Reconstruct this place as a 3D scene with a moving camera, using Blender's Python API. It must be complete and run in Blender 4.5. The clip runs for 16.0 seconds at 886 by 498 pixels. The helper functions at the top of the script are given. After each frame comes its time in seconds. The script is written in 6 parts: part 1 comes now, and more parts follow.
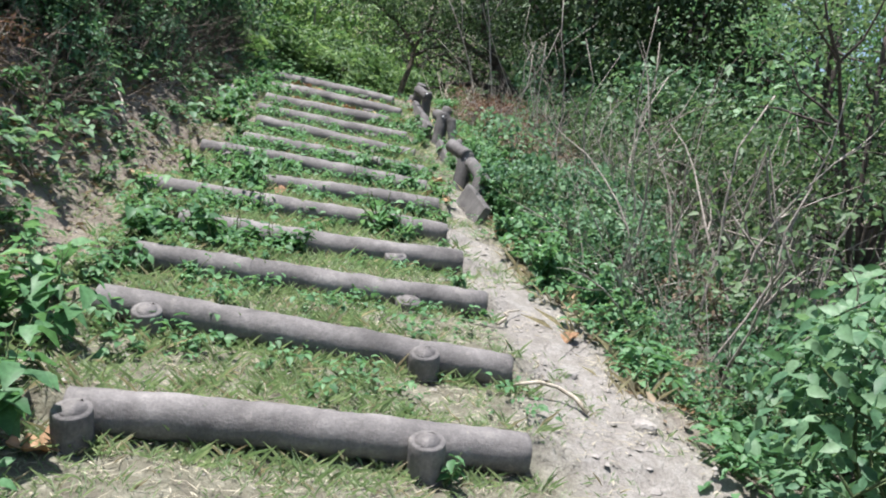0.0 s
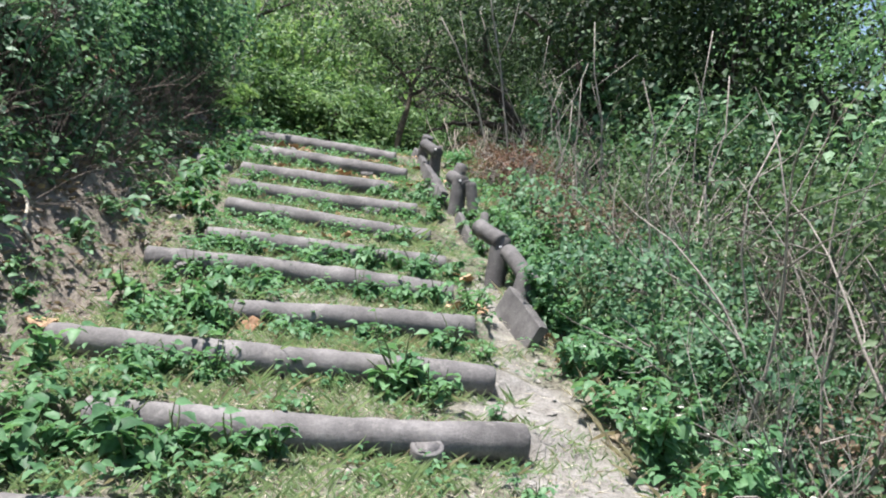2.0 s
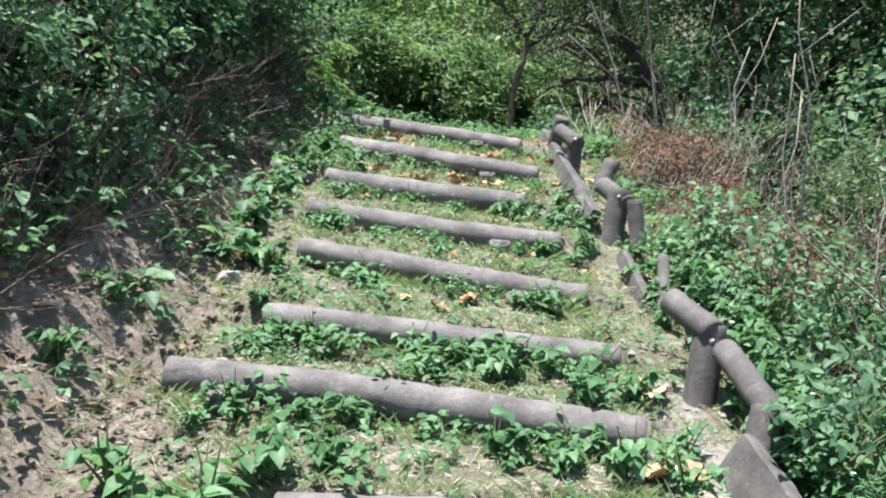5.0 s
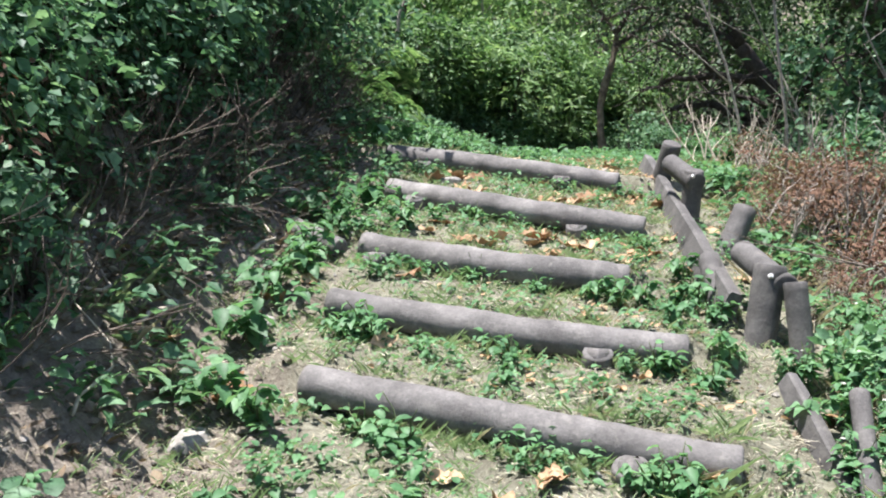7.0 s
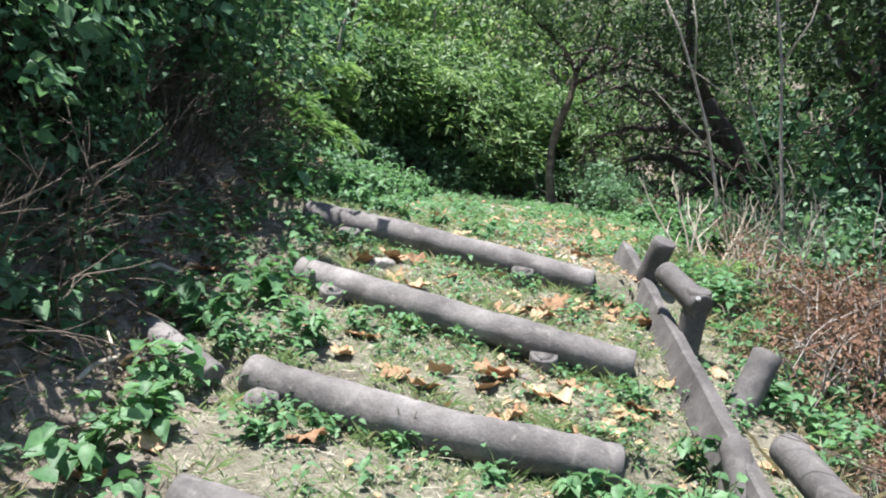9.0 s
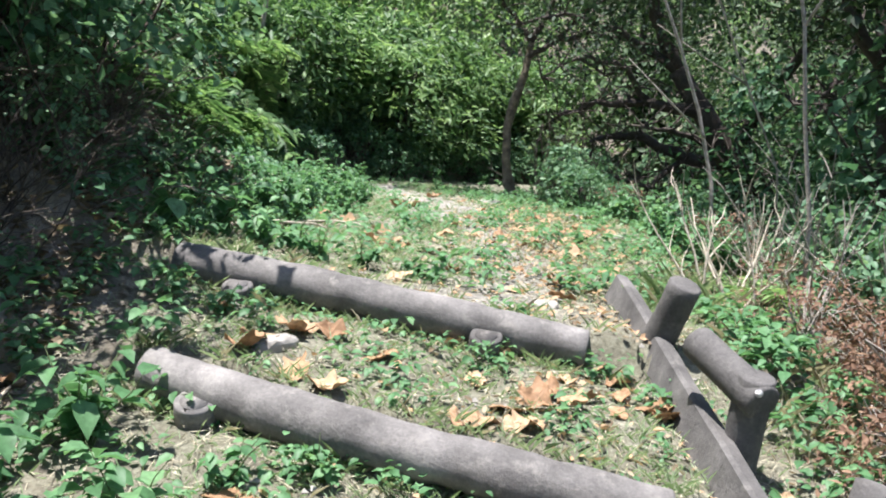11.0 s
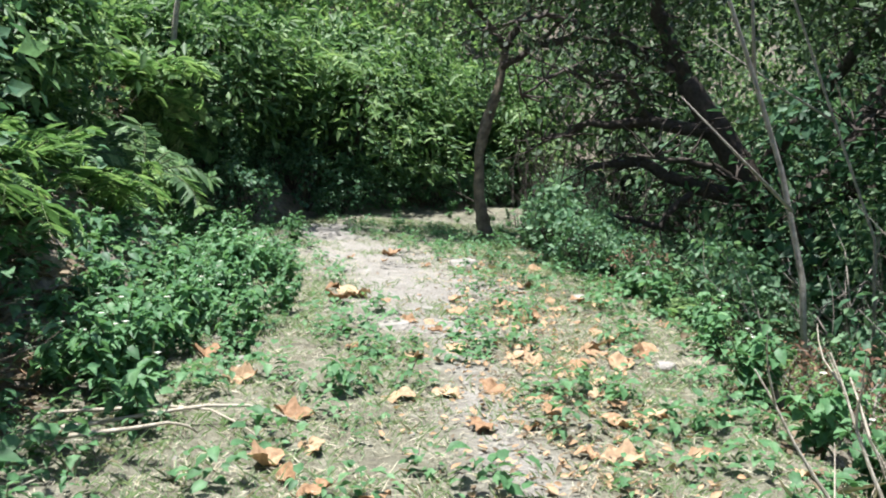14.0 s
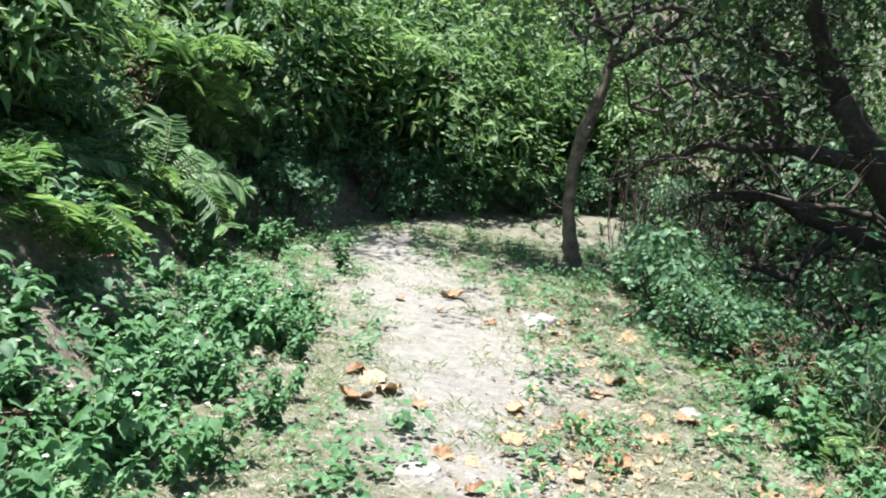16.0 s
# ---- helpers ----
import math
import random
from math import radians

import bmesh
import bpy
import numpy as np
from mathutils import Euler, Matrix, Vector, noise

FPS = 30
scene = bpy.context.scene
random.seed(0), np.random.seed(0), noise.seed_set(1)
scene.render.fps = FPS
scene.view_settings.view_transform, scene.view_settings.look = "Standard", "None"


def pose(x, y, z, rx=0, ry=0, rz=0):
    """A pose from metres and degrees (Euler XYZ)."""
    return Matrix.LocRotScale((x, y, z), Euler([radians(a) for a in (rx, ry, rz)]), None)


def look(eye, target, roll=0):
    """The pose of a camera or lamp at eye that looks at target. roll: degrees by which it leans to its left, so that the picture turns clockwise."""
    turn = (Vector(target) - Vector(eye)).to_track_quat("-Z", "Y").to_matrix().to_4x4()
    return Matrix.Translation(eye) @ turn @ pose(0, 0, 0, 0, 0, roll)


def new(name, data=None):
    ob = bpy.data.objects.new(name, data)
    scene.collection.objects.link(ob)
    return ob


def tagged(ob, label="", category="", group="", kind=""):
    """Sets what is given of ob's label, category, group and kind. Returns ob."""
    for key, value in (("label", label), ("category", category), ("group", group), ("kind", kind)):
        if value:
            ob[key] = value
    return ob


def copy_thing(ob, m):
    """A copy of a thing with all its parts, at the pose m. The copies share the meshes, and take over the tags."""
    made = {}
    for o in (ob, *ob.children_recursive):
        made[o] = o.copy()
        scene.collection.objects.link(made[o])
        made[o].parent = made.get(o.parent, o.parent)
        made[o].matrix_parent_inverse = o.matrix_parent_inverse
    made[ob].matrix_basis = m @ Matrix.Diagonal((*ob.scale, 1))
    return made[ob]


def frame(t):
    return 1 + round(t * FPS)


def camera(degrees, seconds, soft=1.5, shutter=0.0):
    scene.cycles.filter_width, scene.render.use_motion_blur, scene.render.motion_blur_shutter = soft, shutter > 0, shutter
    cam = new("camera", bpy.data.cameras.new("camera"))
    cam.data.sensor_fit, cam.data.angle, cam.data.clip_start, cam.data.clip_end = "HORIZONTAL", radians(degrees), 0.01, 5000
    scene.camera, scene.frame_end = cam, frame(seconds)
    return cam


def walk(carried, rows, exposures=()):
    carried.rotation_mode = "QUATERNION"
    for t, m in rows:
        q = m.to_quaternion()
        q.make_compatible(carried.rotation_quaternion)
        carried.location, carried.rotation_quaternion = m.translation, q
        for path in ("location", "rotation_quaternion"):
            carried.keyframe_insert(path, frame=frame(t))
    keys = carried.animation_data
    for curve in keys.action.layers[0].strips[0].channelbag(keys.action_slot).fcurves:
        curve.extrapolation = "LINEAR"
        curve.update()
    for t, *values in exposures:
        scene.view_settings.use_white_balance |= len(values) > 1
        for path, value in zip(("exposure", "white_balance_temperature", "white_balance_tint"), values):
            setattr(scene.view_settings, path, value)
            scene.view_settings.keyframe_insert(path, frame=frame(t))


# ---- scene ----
cam = camera(55, 16.0, 2.0)
PATH = [
    (0, (0.374, -3.293, 1.099), (0.493, -1.304, 0.926), 4.9),
    (0.5, (0.368, -2.797, 1.174), (0.474, -0.814, 0.934), 4.4),
    (1, (0.295, -2.354, 1.314), (0.284, -0.37, 1.06), 2.4),
    (1.5, (0.259, -1.879, 1.499), (0.391, 0.103, 1.266), 4.1),
    (2, (0.26, -1.458, 1.519), (0.371, 0.536, 1.413), 1.7),
    (2.5, (0.271, -1.054, 1.673), (0.315, 0.942, 1.547), 2.3),
    (3, (0.265, -0.865, 1.694), (0.211, 1.126, 1.512), -2.2),
    (3.5, (0.233, -0.513, 1.707), (0.067, 1.475, 1.564), -0.9),
    (3.7, (0.245, -0.396, 1.749), (0.167, 1.6, 1.662), 0.3),
    (5.8, (-0.037, 1.139, 2.129), (-0.238, 3.102, 1.802), -0.3),
    (6, (-0.022, 1.289, 2.13), (-0.235, 3.251, 1.807), -1.8),
    (6.5, (0.035, 1.785, 2.259), (-0.282, 3.734, 1.945), -2.8),
    (7, (0.018, 2.127, 2.352), (-0.318, 4.082, 2.094), -1.2),
    (7.5, (-0.036, 2.437, 2.494), (-0.269, 4.406, 2.237), 2.5),
    (8, (-0.093, 2.804, 2.557), (-0.36, 4.778, 2.38), 1.3),
    (8.5, (-0.155, 3.111, 2.601), (-0.443, 5.079, 2.383), 1.8),
    (9, (-0.223, 3.499, 2.689), (-0.391, 5.478, 2.456), 4.7),
    (9.2, (-0.217, 3.598, 2.717), (-0.366, 5.579, 2.484), 3.4),
    (11.3, (-0.272, 5.216, 2.935), (-0.315, 7.19, 2.614), 3.0),
    (11.5, (-0.283, 5.344, 3.005), (-0.313, 7.314, 2.662), 3.7),
    (12, (-0.286, 5.603, 3.017), (-0.285, 7.574, 2.681), 0.6),
    (12.5, (-0.341, 6.072, 3.079), (-0.299, 8.046, 2.763), 5.2),
    (13, (-0.321, 6.474, 3.161), (-0.239, 8.432, 2.763), 1.3),
    (13.5, (-0.287, 6.943, 3.253), (-0.248, 8.9, 2.84), 3.1),
    (14, (-0.293, 7.351, 3.276), (-0.275, 9.328, 2.975), 1.0),
    (14.5, (-0.219, 7.766, 3.272), (-0.226, 9.755, 3.057), -0.2),
    (15, (-0.128, 8.124, 3.403), (-0.326, 10.097, 3.148), 1.8),
    (15.5, (-0.136, 8.522, 3.368), (-0.379, 10.492, 3.126), 0.3),
    (16, (-0.191, 8.996, 3.612), (-0.379, 10.95, 3.232), 4.5),
]
walk(cam, [(t, look(eye, target, roll)) for t, eye, target, roll in PATH], [(0, 1.1, 6250, 14), (3, 1.3, 6250, 14), (8, 1.42, 6250, 14), (12.5, 1.46, 6250, 12), (14, 1.28, 6230, 10), (15.4, 1.42, 6200, 9), (16, 1.48, 6200, 9)])

# ---- world and sun ----
SUN_TO = Vector((-0.17, 0.0, 1.0)).normalized()
world = bpy.data.worlds.new("sky")
scene.world = world
world.use_nodes = True
wn, wl = world.node_tree.nodes, world.node_tree.links
sky = wn.new("ShaderNodeTexSky")
sky.sky_type, sky.sun_disc = "NISHITA", False
sky.sun_elevation = math.asin(SUN_TO.z)
sky.sun_rotation = math.atan2(SUN_TO.x, SUN_TO.y)
wl.new(sky.outputs["Color"], wn["Background"].inputs["Color"])
wn["Background"].inputs["Strength"].default_value = 0.078
sun_data = bpy.data.lights.new("sun", "SUN")
sun_data.energy, sun_data.angle, sun_data.color = 5.0, radians(0.55), (1.0, 0.965, 0.92)
sun = new("sun", sun_data)
sun.matrix_basis = look(SUN_TO * 60, (0, 0, 0))


# ---- materials ----
def material(name):
    m = bpy.data.materials.new(name)
    m.use_nodes = True
    nt = m.node_tree
    return m, nt.nodes, nt.links, nt.nodes["Principled BSDF"], nt.nodes["Material Output"]


def ramp(n, stops):
    r = n.new("ShaderNodeValToRGB")
    e = r.color_ramp.elements
    while len(e) < len(stops):
        e.new(0.5)
    for el, (p, c) in zip(e, stops):
        el.position, el.color = p, (*c, 1)
    return r


def noise_tex(n, l, scale, detail=5.0, rough=0.6, coord=None):
    t = n.new("ShaderNodeTexNoise")
    t.inputs["Scale"].default_value, t.inputs["Detail"].default_value, t.inputs["Roughness"].default_value = scale, detail, rough
    if coord is None:
        coord = n.new("ShaderNodeTexCoord").outputs["Object"]
    l.new(coord, t.inputs["Vector"])
    return t


def world_coord(n):
    return n.new("ShaderNodeNewGeometry").outputs["Position"]


def mixed(n, l, fac, a, b, mode="MIX"):
    m = n.new("ShaderNodeMix")
    m.data_type, m.blend_type = "RGBA", mode
    for sock, v in ((m.inputs["Factor"], fac), (m.inputs["A"], a), (m.inputs["B"], b)):
        if hasattr(v, "is_linked"):
            l.new(v, sock)
        elif isinstance(v, (int, float)):
            sock.default_value = v
        else:
            sock.default_value = (*v, 1)
    return m.outputs["Result"]


def bump(n, l, height, strength, distance, bsdf, after=None):
    b = n.new("ShaderNodeBump")
    b.inputs["Strength"].default_value, b.inputs["Distance"].default_value = strength, distance
    l.new(height, b.inputs["Height"])
    if after:
        l.new(after, b.inputs["Normal"])
    l.new(b.outputs["Normal"], bsdf.inputs["Normal"])
    return b.outputs["Normal"]


def leaf_material(name, dark, mid, light, rough=0.42, through_leaf=0.34, spread=0.35):
    """Leaf blade: colour differs from leaf to leaf and from plant to plant, some light passes through."""
    m, n, l, b, out = material(name)
    geo = n.new("ShaderNodeNewGeometry")
    info = n.new("ShaderNodeObjectInfo")
    r = ramp(n, [(0.0, dark), (0.5, mid), (1.0, light)])
    add = n.new("ShaderNodeMath")
    add.operation = "MULTIPLY_ADD"
    l.new(info.outputs["Random"], add.inputs[0])
    add.inputs[1].default_value = spread
    sc = n.new("ShaderNodeMath")
    sc.operation = "MULTIPLY"
    l.new(geo.outputs["Random Per Island"], sc.inputs[0])
    sc.inputs[1].default_value = 1 - spread
    l.new(sc.outputs[0], add.inputs[2])
    l.new(add.outputs[0], r.inputs["Fac"])
    spots = noise_tex(n, l, 45, 3, 0.6, world_coord(n))
    rr = ramp(n, [(0.35, (0.75, 0.75, 0.7)), (0.65, (1.1, 1.1, 1.05))])
    l.new(spots.outputs["Fac"], rr.inputs["Fac"])
    col = mixed(n, l, 1.0, r.outputs["Color"], rr.outputs["Color"], "MULTIPLY")
    l.new(col, b.inputs["Base Color"])
    b.inputs["Roughness"].default_value = rough
    b.inputs["Specular IOR Level"].default_value = 0.3
    tr = n.new("ShaderNodeBsdfTranslucent")
    warm = mixed(n, l, 1.0, col, (1.14, 1.16, 0.85), "MULTIPLY")
    l.new(warm, tr.inputs["Color"])
    mx = n.new("ShaderNodeMixShader")
    mx.inputs["Fac"].default_value = through_leaf
    l.new(b.outputs["BSDF"], mx.inputs[1])
    l.new(tr.outputs["BSDF"], mx.inputs[2])
    l.new(mx.outputs["Shader"], out.inputs["Surface"])
    return m


def wood_material(name, dark, light, scale=14.0, rough=0.85):
    m, n, l, b, out = material(name)
    co = n.new("ShaderNodeTexCoord").outputs["Object"]
    a = noise_tex(n, l, scale, 6, 0.65, co)
    r = ramp(n, [(0.3, dark), (0.7, light)])
    l.new(a.outputs["Fac"], r.inputs["Fac"])
    l.new(r.outputs["Color"], b.inputs["Base Color"])
    b.inputs["Roughness"].default_value = rough
    f = noise_tex(n, l, scale * 5, 5, 0.7, co)
    bump(n, l, f.outputs["Fac"], 0.6, 0.01, b)
    return m


def concrete_material(name="log_concrete", tone=1.0):
    """Purplish grey concrete cast as logs: dusty, scuffed, with darker stains."""
    m, n, l, b, out = material(name)
    co = world_coord(n)
    big = noise_tex(n, l, 4.2, 6, 0.68, co)
    r1 = ramp(n, [(0.32, (0.075 * tone, 0.07 * tone, 0.066 * tone)), (0.55, (0.16 * tone, 0.15 * tone, 0.142 * tone)), (0.7, (0.25 * tone, 0.236 * tone, 0.222 * tone))])
    l.new(big.outputs["Fac"], r1.inputs["Fac"])
    fine = noise_tex(n, l, 90, 5, 0.75, co)
    r2 = ramp(n, [(0.3, (0.72, 0.72, 0.72)), (0.7, (1.2, 1.19, 1.17))])
    l.new(fine.outputs["Fac"], r2.inputs["Fac"])
    col = mixed(n, l, 1.0, r1.outputs["Color"], r2.outputs["Color"], "MULTIPLY")
    dust = noise_tex(n, l, 14, 6, 0.7, co)
    rd = ramp(n, [(0.56, (0, 0, 0)), (0.72, (1, 1, 1))])
    l.new(dust.outputs["Fac"], rd.inputs["Fac"])
    col = mixed(n, l, rd.outputs["Color"], col, (0.22 * tone, 0.205 * tone, 0.185 * tone))
    l.new(col, b.inputs["Base Color"])
    b.inputs["Roughness"].default_value = 0.82
    nb = bump(n, l, big.outputs["Fac"], 0.4, 0.03, b)
    bump(n, l, fine.outputs["Fac"], 0.5, 0.006, b, nb)
    return m


def ground_material():
    """Dry earth: brown soil, pale trodden sand and thin dry turf, mixed by where feet have gone."""
    m, n, l, b, out = material("earth")
    co = world_coord(n)
    at = n.new("ShaderNodeAttribute")
    at.attribute_name = "cover"
    sep = n.new("ShaderNodeSeparateColor")
    l.new(at.outputs["Color"], sep.inputs["Color"])
    big = noise_tex(n, l, 1.7, 6, 0.65, co)
    mid = noise_tex(n, l, 11, 7, 0.7, co)
    fine = noise_tex(n, l, 70, 6, 0.75, co)
    soil = ramp(n, [(0.25, (0.11, 0.09, 0.07)), (0.5, (0.23, 0.195, 0.155)), (0.75, (0.38, 0.335, 0.275))])
    l.new(mid.outputs["Fac"], soil.inputs["Fac"])
    sand = ramp(n, [(0.25, (0.19, 0.173, 0.148)), (0.5, (0.29, 0.272, 0.24)), (0.75, (0.4, 0.385, 0.348))])
    l.new(mid.outputs["Fac"], sand.inputs["Fac"])
    turf = ramp(n, [(0.3, (0.09, 0.095, 0.06)), (0.5, (0.185, 0.18, 0.125)), (0.7, (0.33, 0.315, 0.245))])
    l.new(mid.outputs["Fac"], turf.inputs["Fac"])

    def edge(weight, grain, soft):
        s = n.new("ShaderNodeMath")
        s.operation = "ADD"
        l.new(weight, s.inputs[0])
        l.new(grain, s.inputs[1])
        r = n.new("ShaderNodeMapRange")
        r.inputs["From Min"].default_value, r.inputs["From Max"].default_value = 1.0 - soft, 1.0 + soft
        l.new(s.outputs[0], r.inputs["Value"])
        return r.outputs["Result"]

    col = mixed(n, l, edge(sep.outputs["Green"], mid.outputs["Fac"], 0.16), soil.outputs["Color"], turf.outputs["Color"])
    col = mixed(n, l, edge(sep.outputs["Red"], big.outputs["Fac"], 0.2), col, sand.outputs["Color"])
    # Shade put into the soil colour on both sides of the path.
    shade_tone = ramp(n, [(0.25, (0.055, 0.045, 0.036)), (0.5, (0.13, 0.107, 0.084)), (0.75, (0.25, 0.21, 0.165))])
    l.new(mid.outputs["Fac"], shade_tone.inputs["Fac"])
    col = mixed(n, l, edge(sep.outputs["Blue"], mid.outputs["Fac"], 0.25), col, shade_tone.outputs["Color"])
    speck = ramp(n, [(0.3, (0.6, 0.58, 0.55)), (0.55, (1.0, 1.0, 1.0)), (0.75, (1.22, 1.2, 1.15))])
    l.new(fine.outputs["Fac"], speck.inputs["Fac"])
    col = mixed(n, l, 1.0, col, speck.outputs["Color"], "MULTIPLY")
    l.new(col, b.inputs["Base Color"])
    b.inputs["Roughness"].default_value = 0.95
    nb = bump(n, l, mid.outputs["Fac"], 0.8, 0.05, b)
    bump(n, l, fine.outputs["Fac"], 0.7, 0.012, b, nb)
    return m


def plain_material(name, dark, light, scale, rough=0.6, metal=0.0):
    m = wood_material(name, dark, light, scale, rough)
    m.node_tree.nodes["Principled BSDF"].inputs["Metallic"].default_value = metal
    return m


EARTH = ground_material()
CONCRETE = concrete_material()
RAIL_CONCRETE = concrete_material("rail_concrete", 0.68)
BOLT = plain_material("steel", (0.35, 0.34, 0.33), (0.6, 0.6, 0.58), 60, 0.4, 0.8)
LEAF_WEED = leaf_material("weed_leaf", (0.06, 0.145, 0.066), (0.115, 0.25, 0.115), (0.225, 0.39, 0.2), 0.5, 0.42)
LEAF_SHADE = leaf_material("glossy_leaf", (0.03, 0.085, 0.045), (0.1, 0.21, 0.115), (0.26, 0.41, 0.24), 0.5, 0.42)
# Canopy leaves: the shade of the undersides is put into this darker colour.
LEAF_CANOPY_SHADED = leaf_material("shaded_canopy_leaf", (0.02, 0.035, 0.017), (0.035, 0.07, 0.03), (0.1, 0.17, 0.07), 0.6, 0.16, 0.2)
LEAF_YELLOW = leaf_material("yellow_green_leaf", (0.025, 0.065, 0.027), (0.13, 0.245, 0.095), (0.33, 0.46, 0.2), 0.5, 0.45, 0.3)
LEAF_MIX = leaf_material("dusty_leaf", (0.045, 0.09, 0.045), (0.095, 0.17, 0.08), (0.2, 0.28, 0.15), 0.5, 0.4)
LEAF_DRY = leaf_material("dead_leaf", (0.08, 0.058, 0.04), (0.19, 0.14, 0.095), (0.38, 0.31, 0.225), 0.8, 0.2)
LEAF_RUST = leaf_material("rusty_leaf", (0.06, 0.034, 0.025), (0.16, 0.088, 0.06), (0.33, 0.22, 0.15), 0.85, 0.2)
LEAF_FALLEN = leaf_material("fallen_leaf", (0.26, 0.145, 0.08), (0.44, 0.28, 0.17), (0.6, 0.44, 0.3), 0.7, 0.2, 0.8)
GRASS = leaf_material("grass_blade", (0.12, 0.2, 0.1), (0.21, 0.3, 0.17), (0.36, 0.43, 0.29), 0.5, 0.35)
STRAW = leaf_material("straw", (0.27, 0.23, 0.17), (0.46, 0.42, 0.33), (0.62, 0.58, 0.48), 0.8, 0.2)
STEM_GREEN = wood_material("green_stem", (0.05, 0.08, 0.025), (0.12, 0.15, 0.06), 30)
TWIG = wood_material("grey_twig", (0.17, 0.145, 0.12), (0.42, 0.375, 0.32), 25)
TWIG_MID = wood_material("brown_twig", (0.06, 0.046, 0.036), (0.2, 0.16, 0.125), 25)
TWIG_DARK = wood_material("dark_twig", (0.03, 0.023, 0.018), (0.09, 0.07, 0.055), 25)
BARK = wood_material("mottled_bark", (0.035, 0.026, 0.02), (0.3, 0.24, 0.17), 9)
STONE = wood_material("pale_stone", (0.19, 0.175, 0.15), (0.38, 0.355, 0.32), 16, 0.9)
ROOT = wood_material("bleached_root", (0.3, 0.25, 0.18), (0.58, 0.52, 0.42), 25)
PETAL = leaf_material("white_petal", (0.6, 0.6, 0.56), (0.75, 0.75, 0.7), (0.82, 0.82, 0.78), 0.6, 0.3)
PALE_PAINT = wood_material("pale_roof_sheet", (0.55, 0.54, 0.5), (0.78, 0.77, 0.73), 4, 0.5)


def water_material():
    m, n, l, b, out = material("lake_water")
    w = noise_tex(n, l, 0.8, 4, 0.6, world_coord(n))
    r = ramp(n, [(0.3, (0.1, 0.2, 0.26)), (0.7, (0.2, 0.33, 0.4))])
    l.new(w.outputs["Fac"], r.inputs["Fac"])
    l.new(r.outputs["Color"], b.inputs["Base Color"])
    b.inputs["Roughness"].default_value = 0.12
    bump(n, l, w.outputs["Fac"], 0.15, 0.1, b)
    return m


WATER = water_material()

# ---- the lie of the land ----
# log steps: left end x, y; right end x, y; radius
LOGS = [
    (-0.66, -0.46, 0.92, -0.24, 0.078), (-0.87, 0.42, 0.94, 0.46, 0.074), (-0.90, 1.04, 0.89, 1.24, 0.072),
    (-0.86, 1.71, 0.79, 1.87, 0.073), (-1.26, 2.37, 0.72, 2.42, 0.072), (-0.60, 2.94, 0.68, 3.09, 0.070),
    (-1.20, 3.64, 0.60, 3.65, 0.074), (-0.98, 4.22, 0.59, 4.28, 0.066), (-1.02, 5.09, 0.51, 4.94, 0.072),
    (-1.14, 5.81, 0.42, 5.73, 0.074), (-1.18, 6.58, 0.21, 6.45, 0.084), (-1.28, 7.68, 0.34, 7.29, 0.080),
    (-1.49, 8.58, 0.22, 8.29, 0.080)]
LEFT_EDGE = [(-6, -1.7), (-2, -1.45), (0, -1.3), (2, -1.35), (4, -1.15), (6, -1.45), (8.5, -1.75), (10, -1.8), (12, -1.75),
             (14, -2.2), (16.5, -2.8), (18, -2.7), (20, -1.9), (22, -0.3), (24, 1.6), (28, 4), (40, 9)]
RIGHT_EDGE = [(-6, 2.1), (-2, 1.9), (-0.6, 1.78), (0, 1.66), (0.6, 1.5), (1.3, 1.38), (2.2, 1.16), (3, 1.1), (6, 1.0), (8.5, 0.85), (10, 1.0), (12, 1.15), (14, 1.05),
              (16, 0.8), (18, 0.6), (20, 1.2), (25, 3), (40, 14)]
TOP_LINE = [(8.4, 2.1), (10, 2.1), (11.5, 2.08), (13.4, 2.04), (16, 1.9), (18, 1.82), (25, 1.7), (60, 1.5)]


def along(table, y):
    return float(np.interp(y, [p[0] for p in table], [p[1] for p in table]))


def smooth(a, b, v):
    """Eased step from 0 at a to 1 at b."""
    v = min(1.0, max(0.0, (v - a) / (b - a)))
    return v * v * (3 - 2 * v)


def slope_plane(x, y):
    return 0.324 - 0.0993 * x + 0.2147 * y


def log_y(k, x):
    x0, y0, x1, y1, _ = LOGS[k]
    return y0 + (y1 - y0) * (min(max(x, x0 - 0.3), x1 + 0.5) - x0) / (x1 - x0)


def log_z(k, x):
    """Height of a log's axis."""
    return slope_plane(x, log_y(k, x)) - 0.075


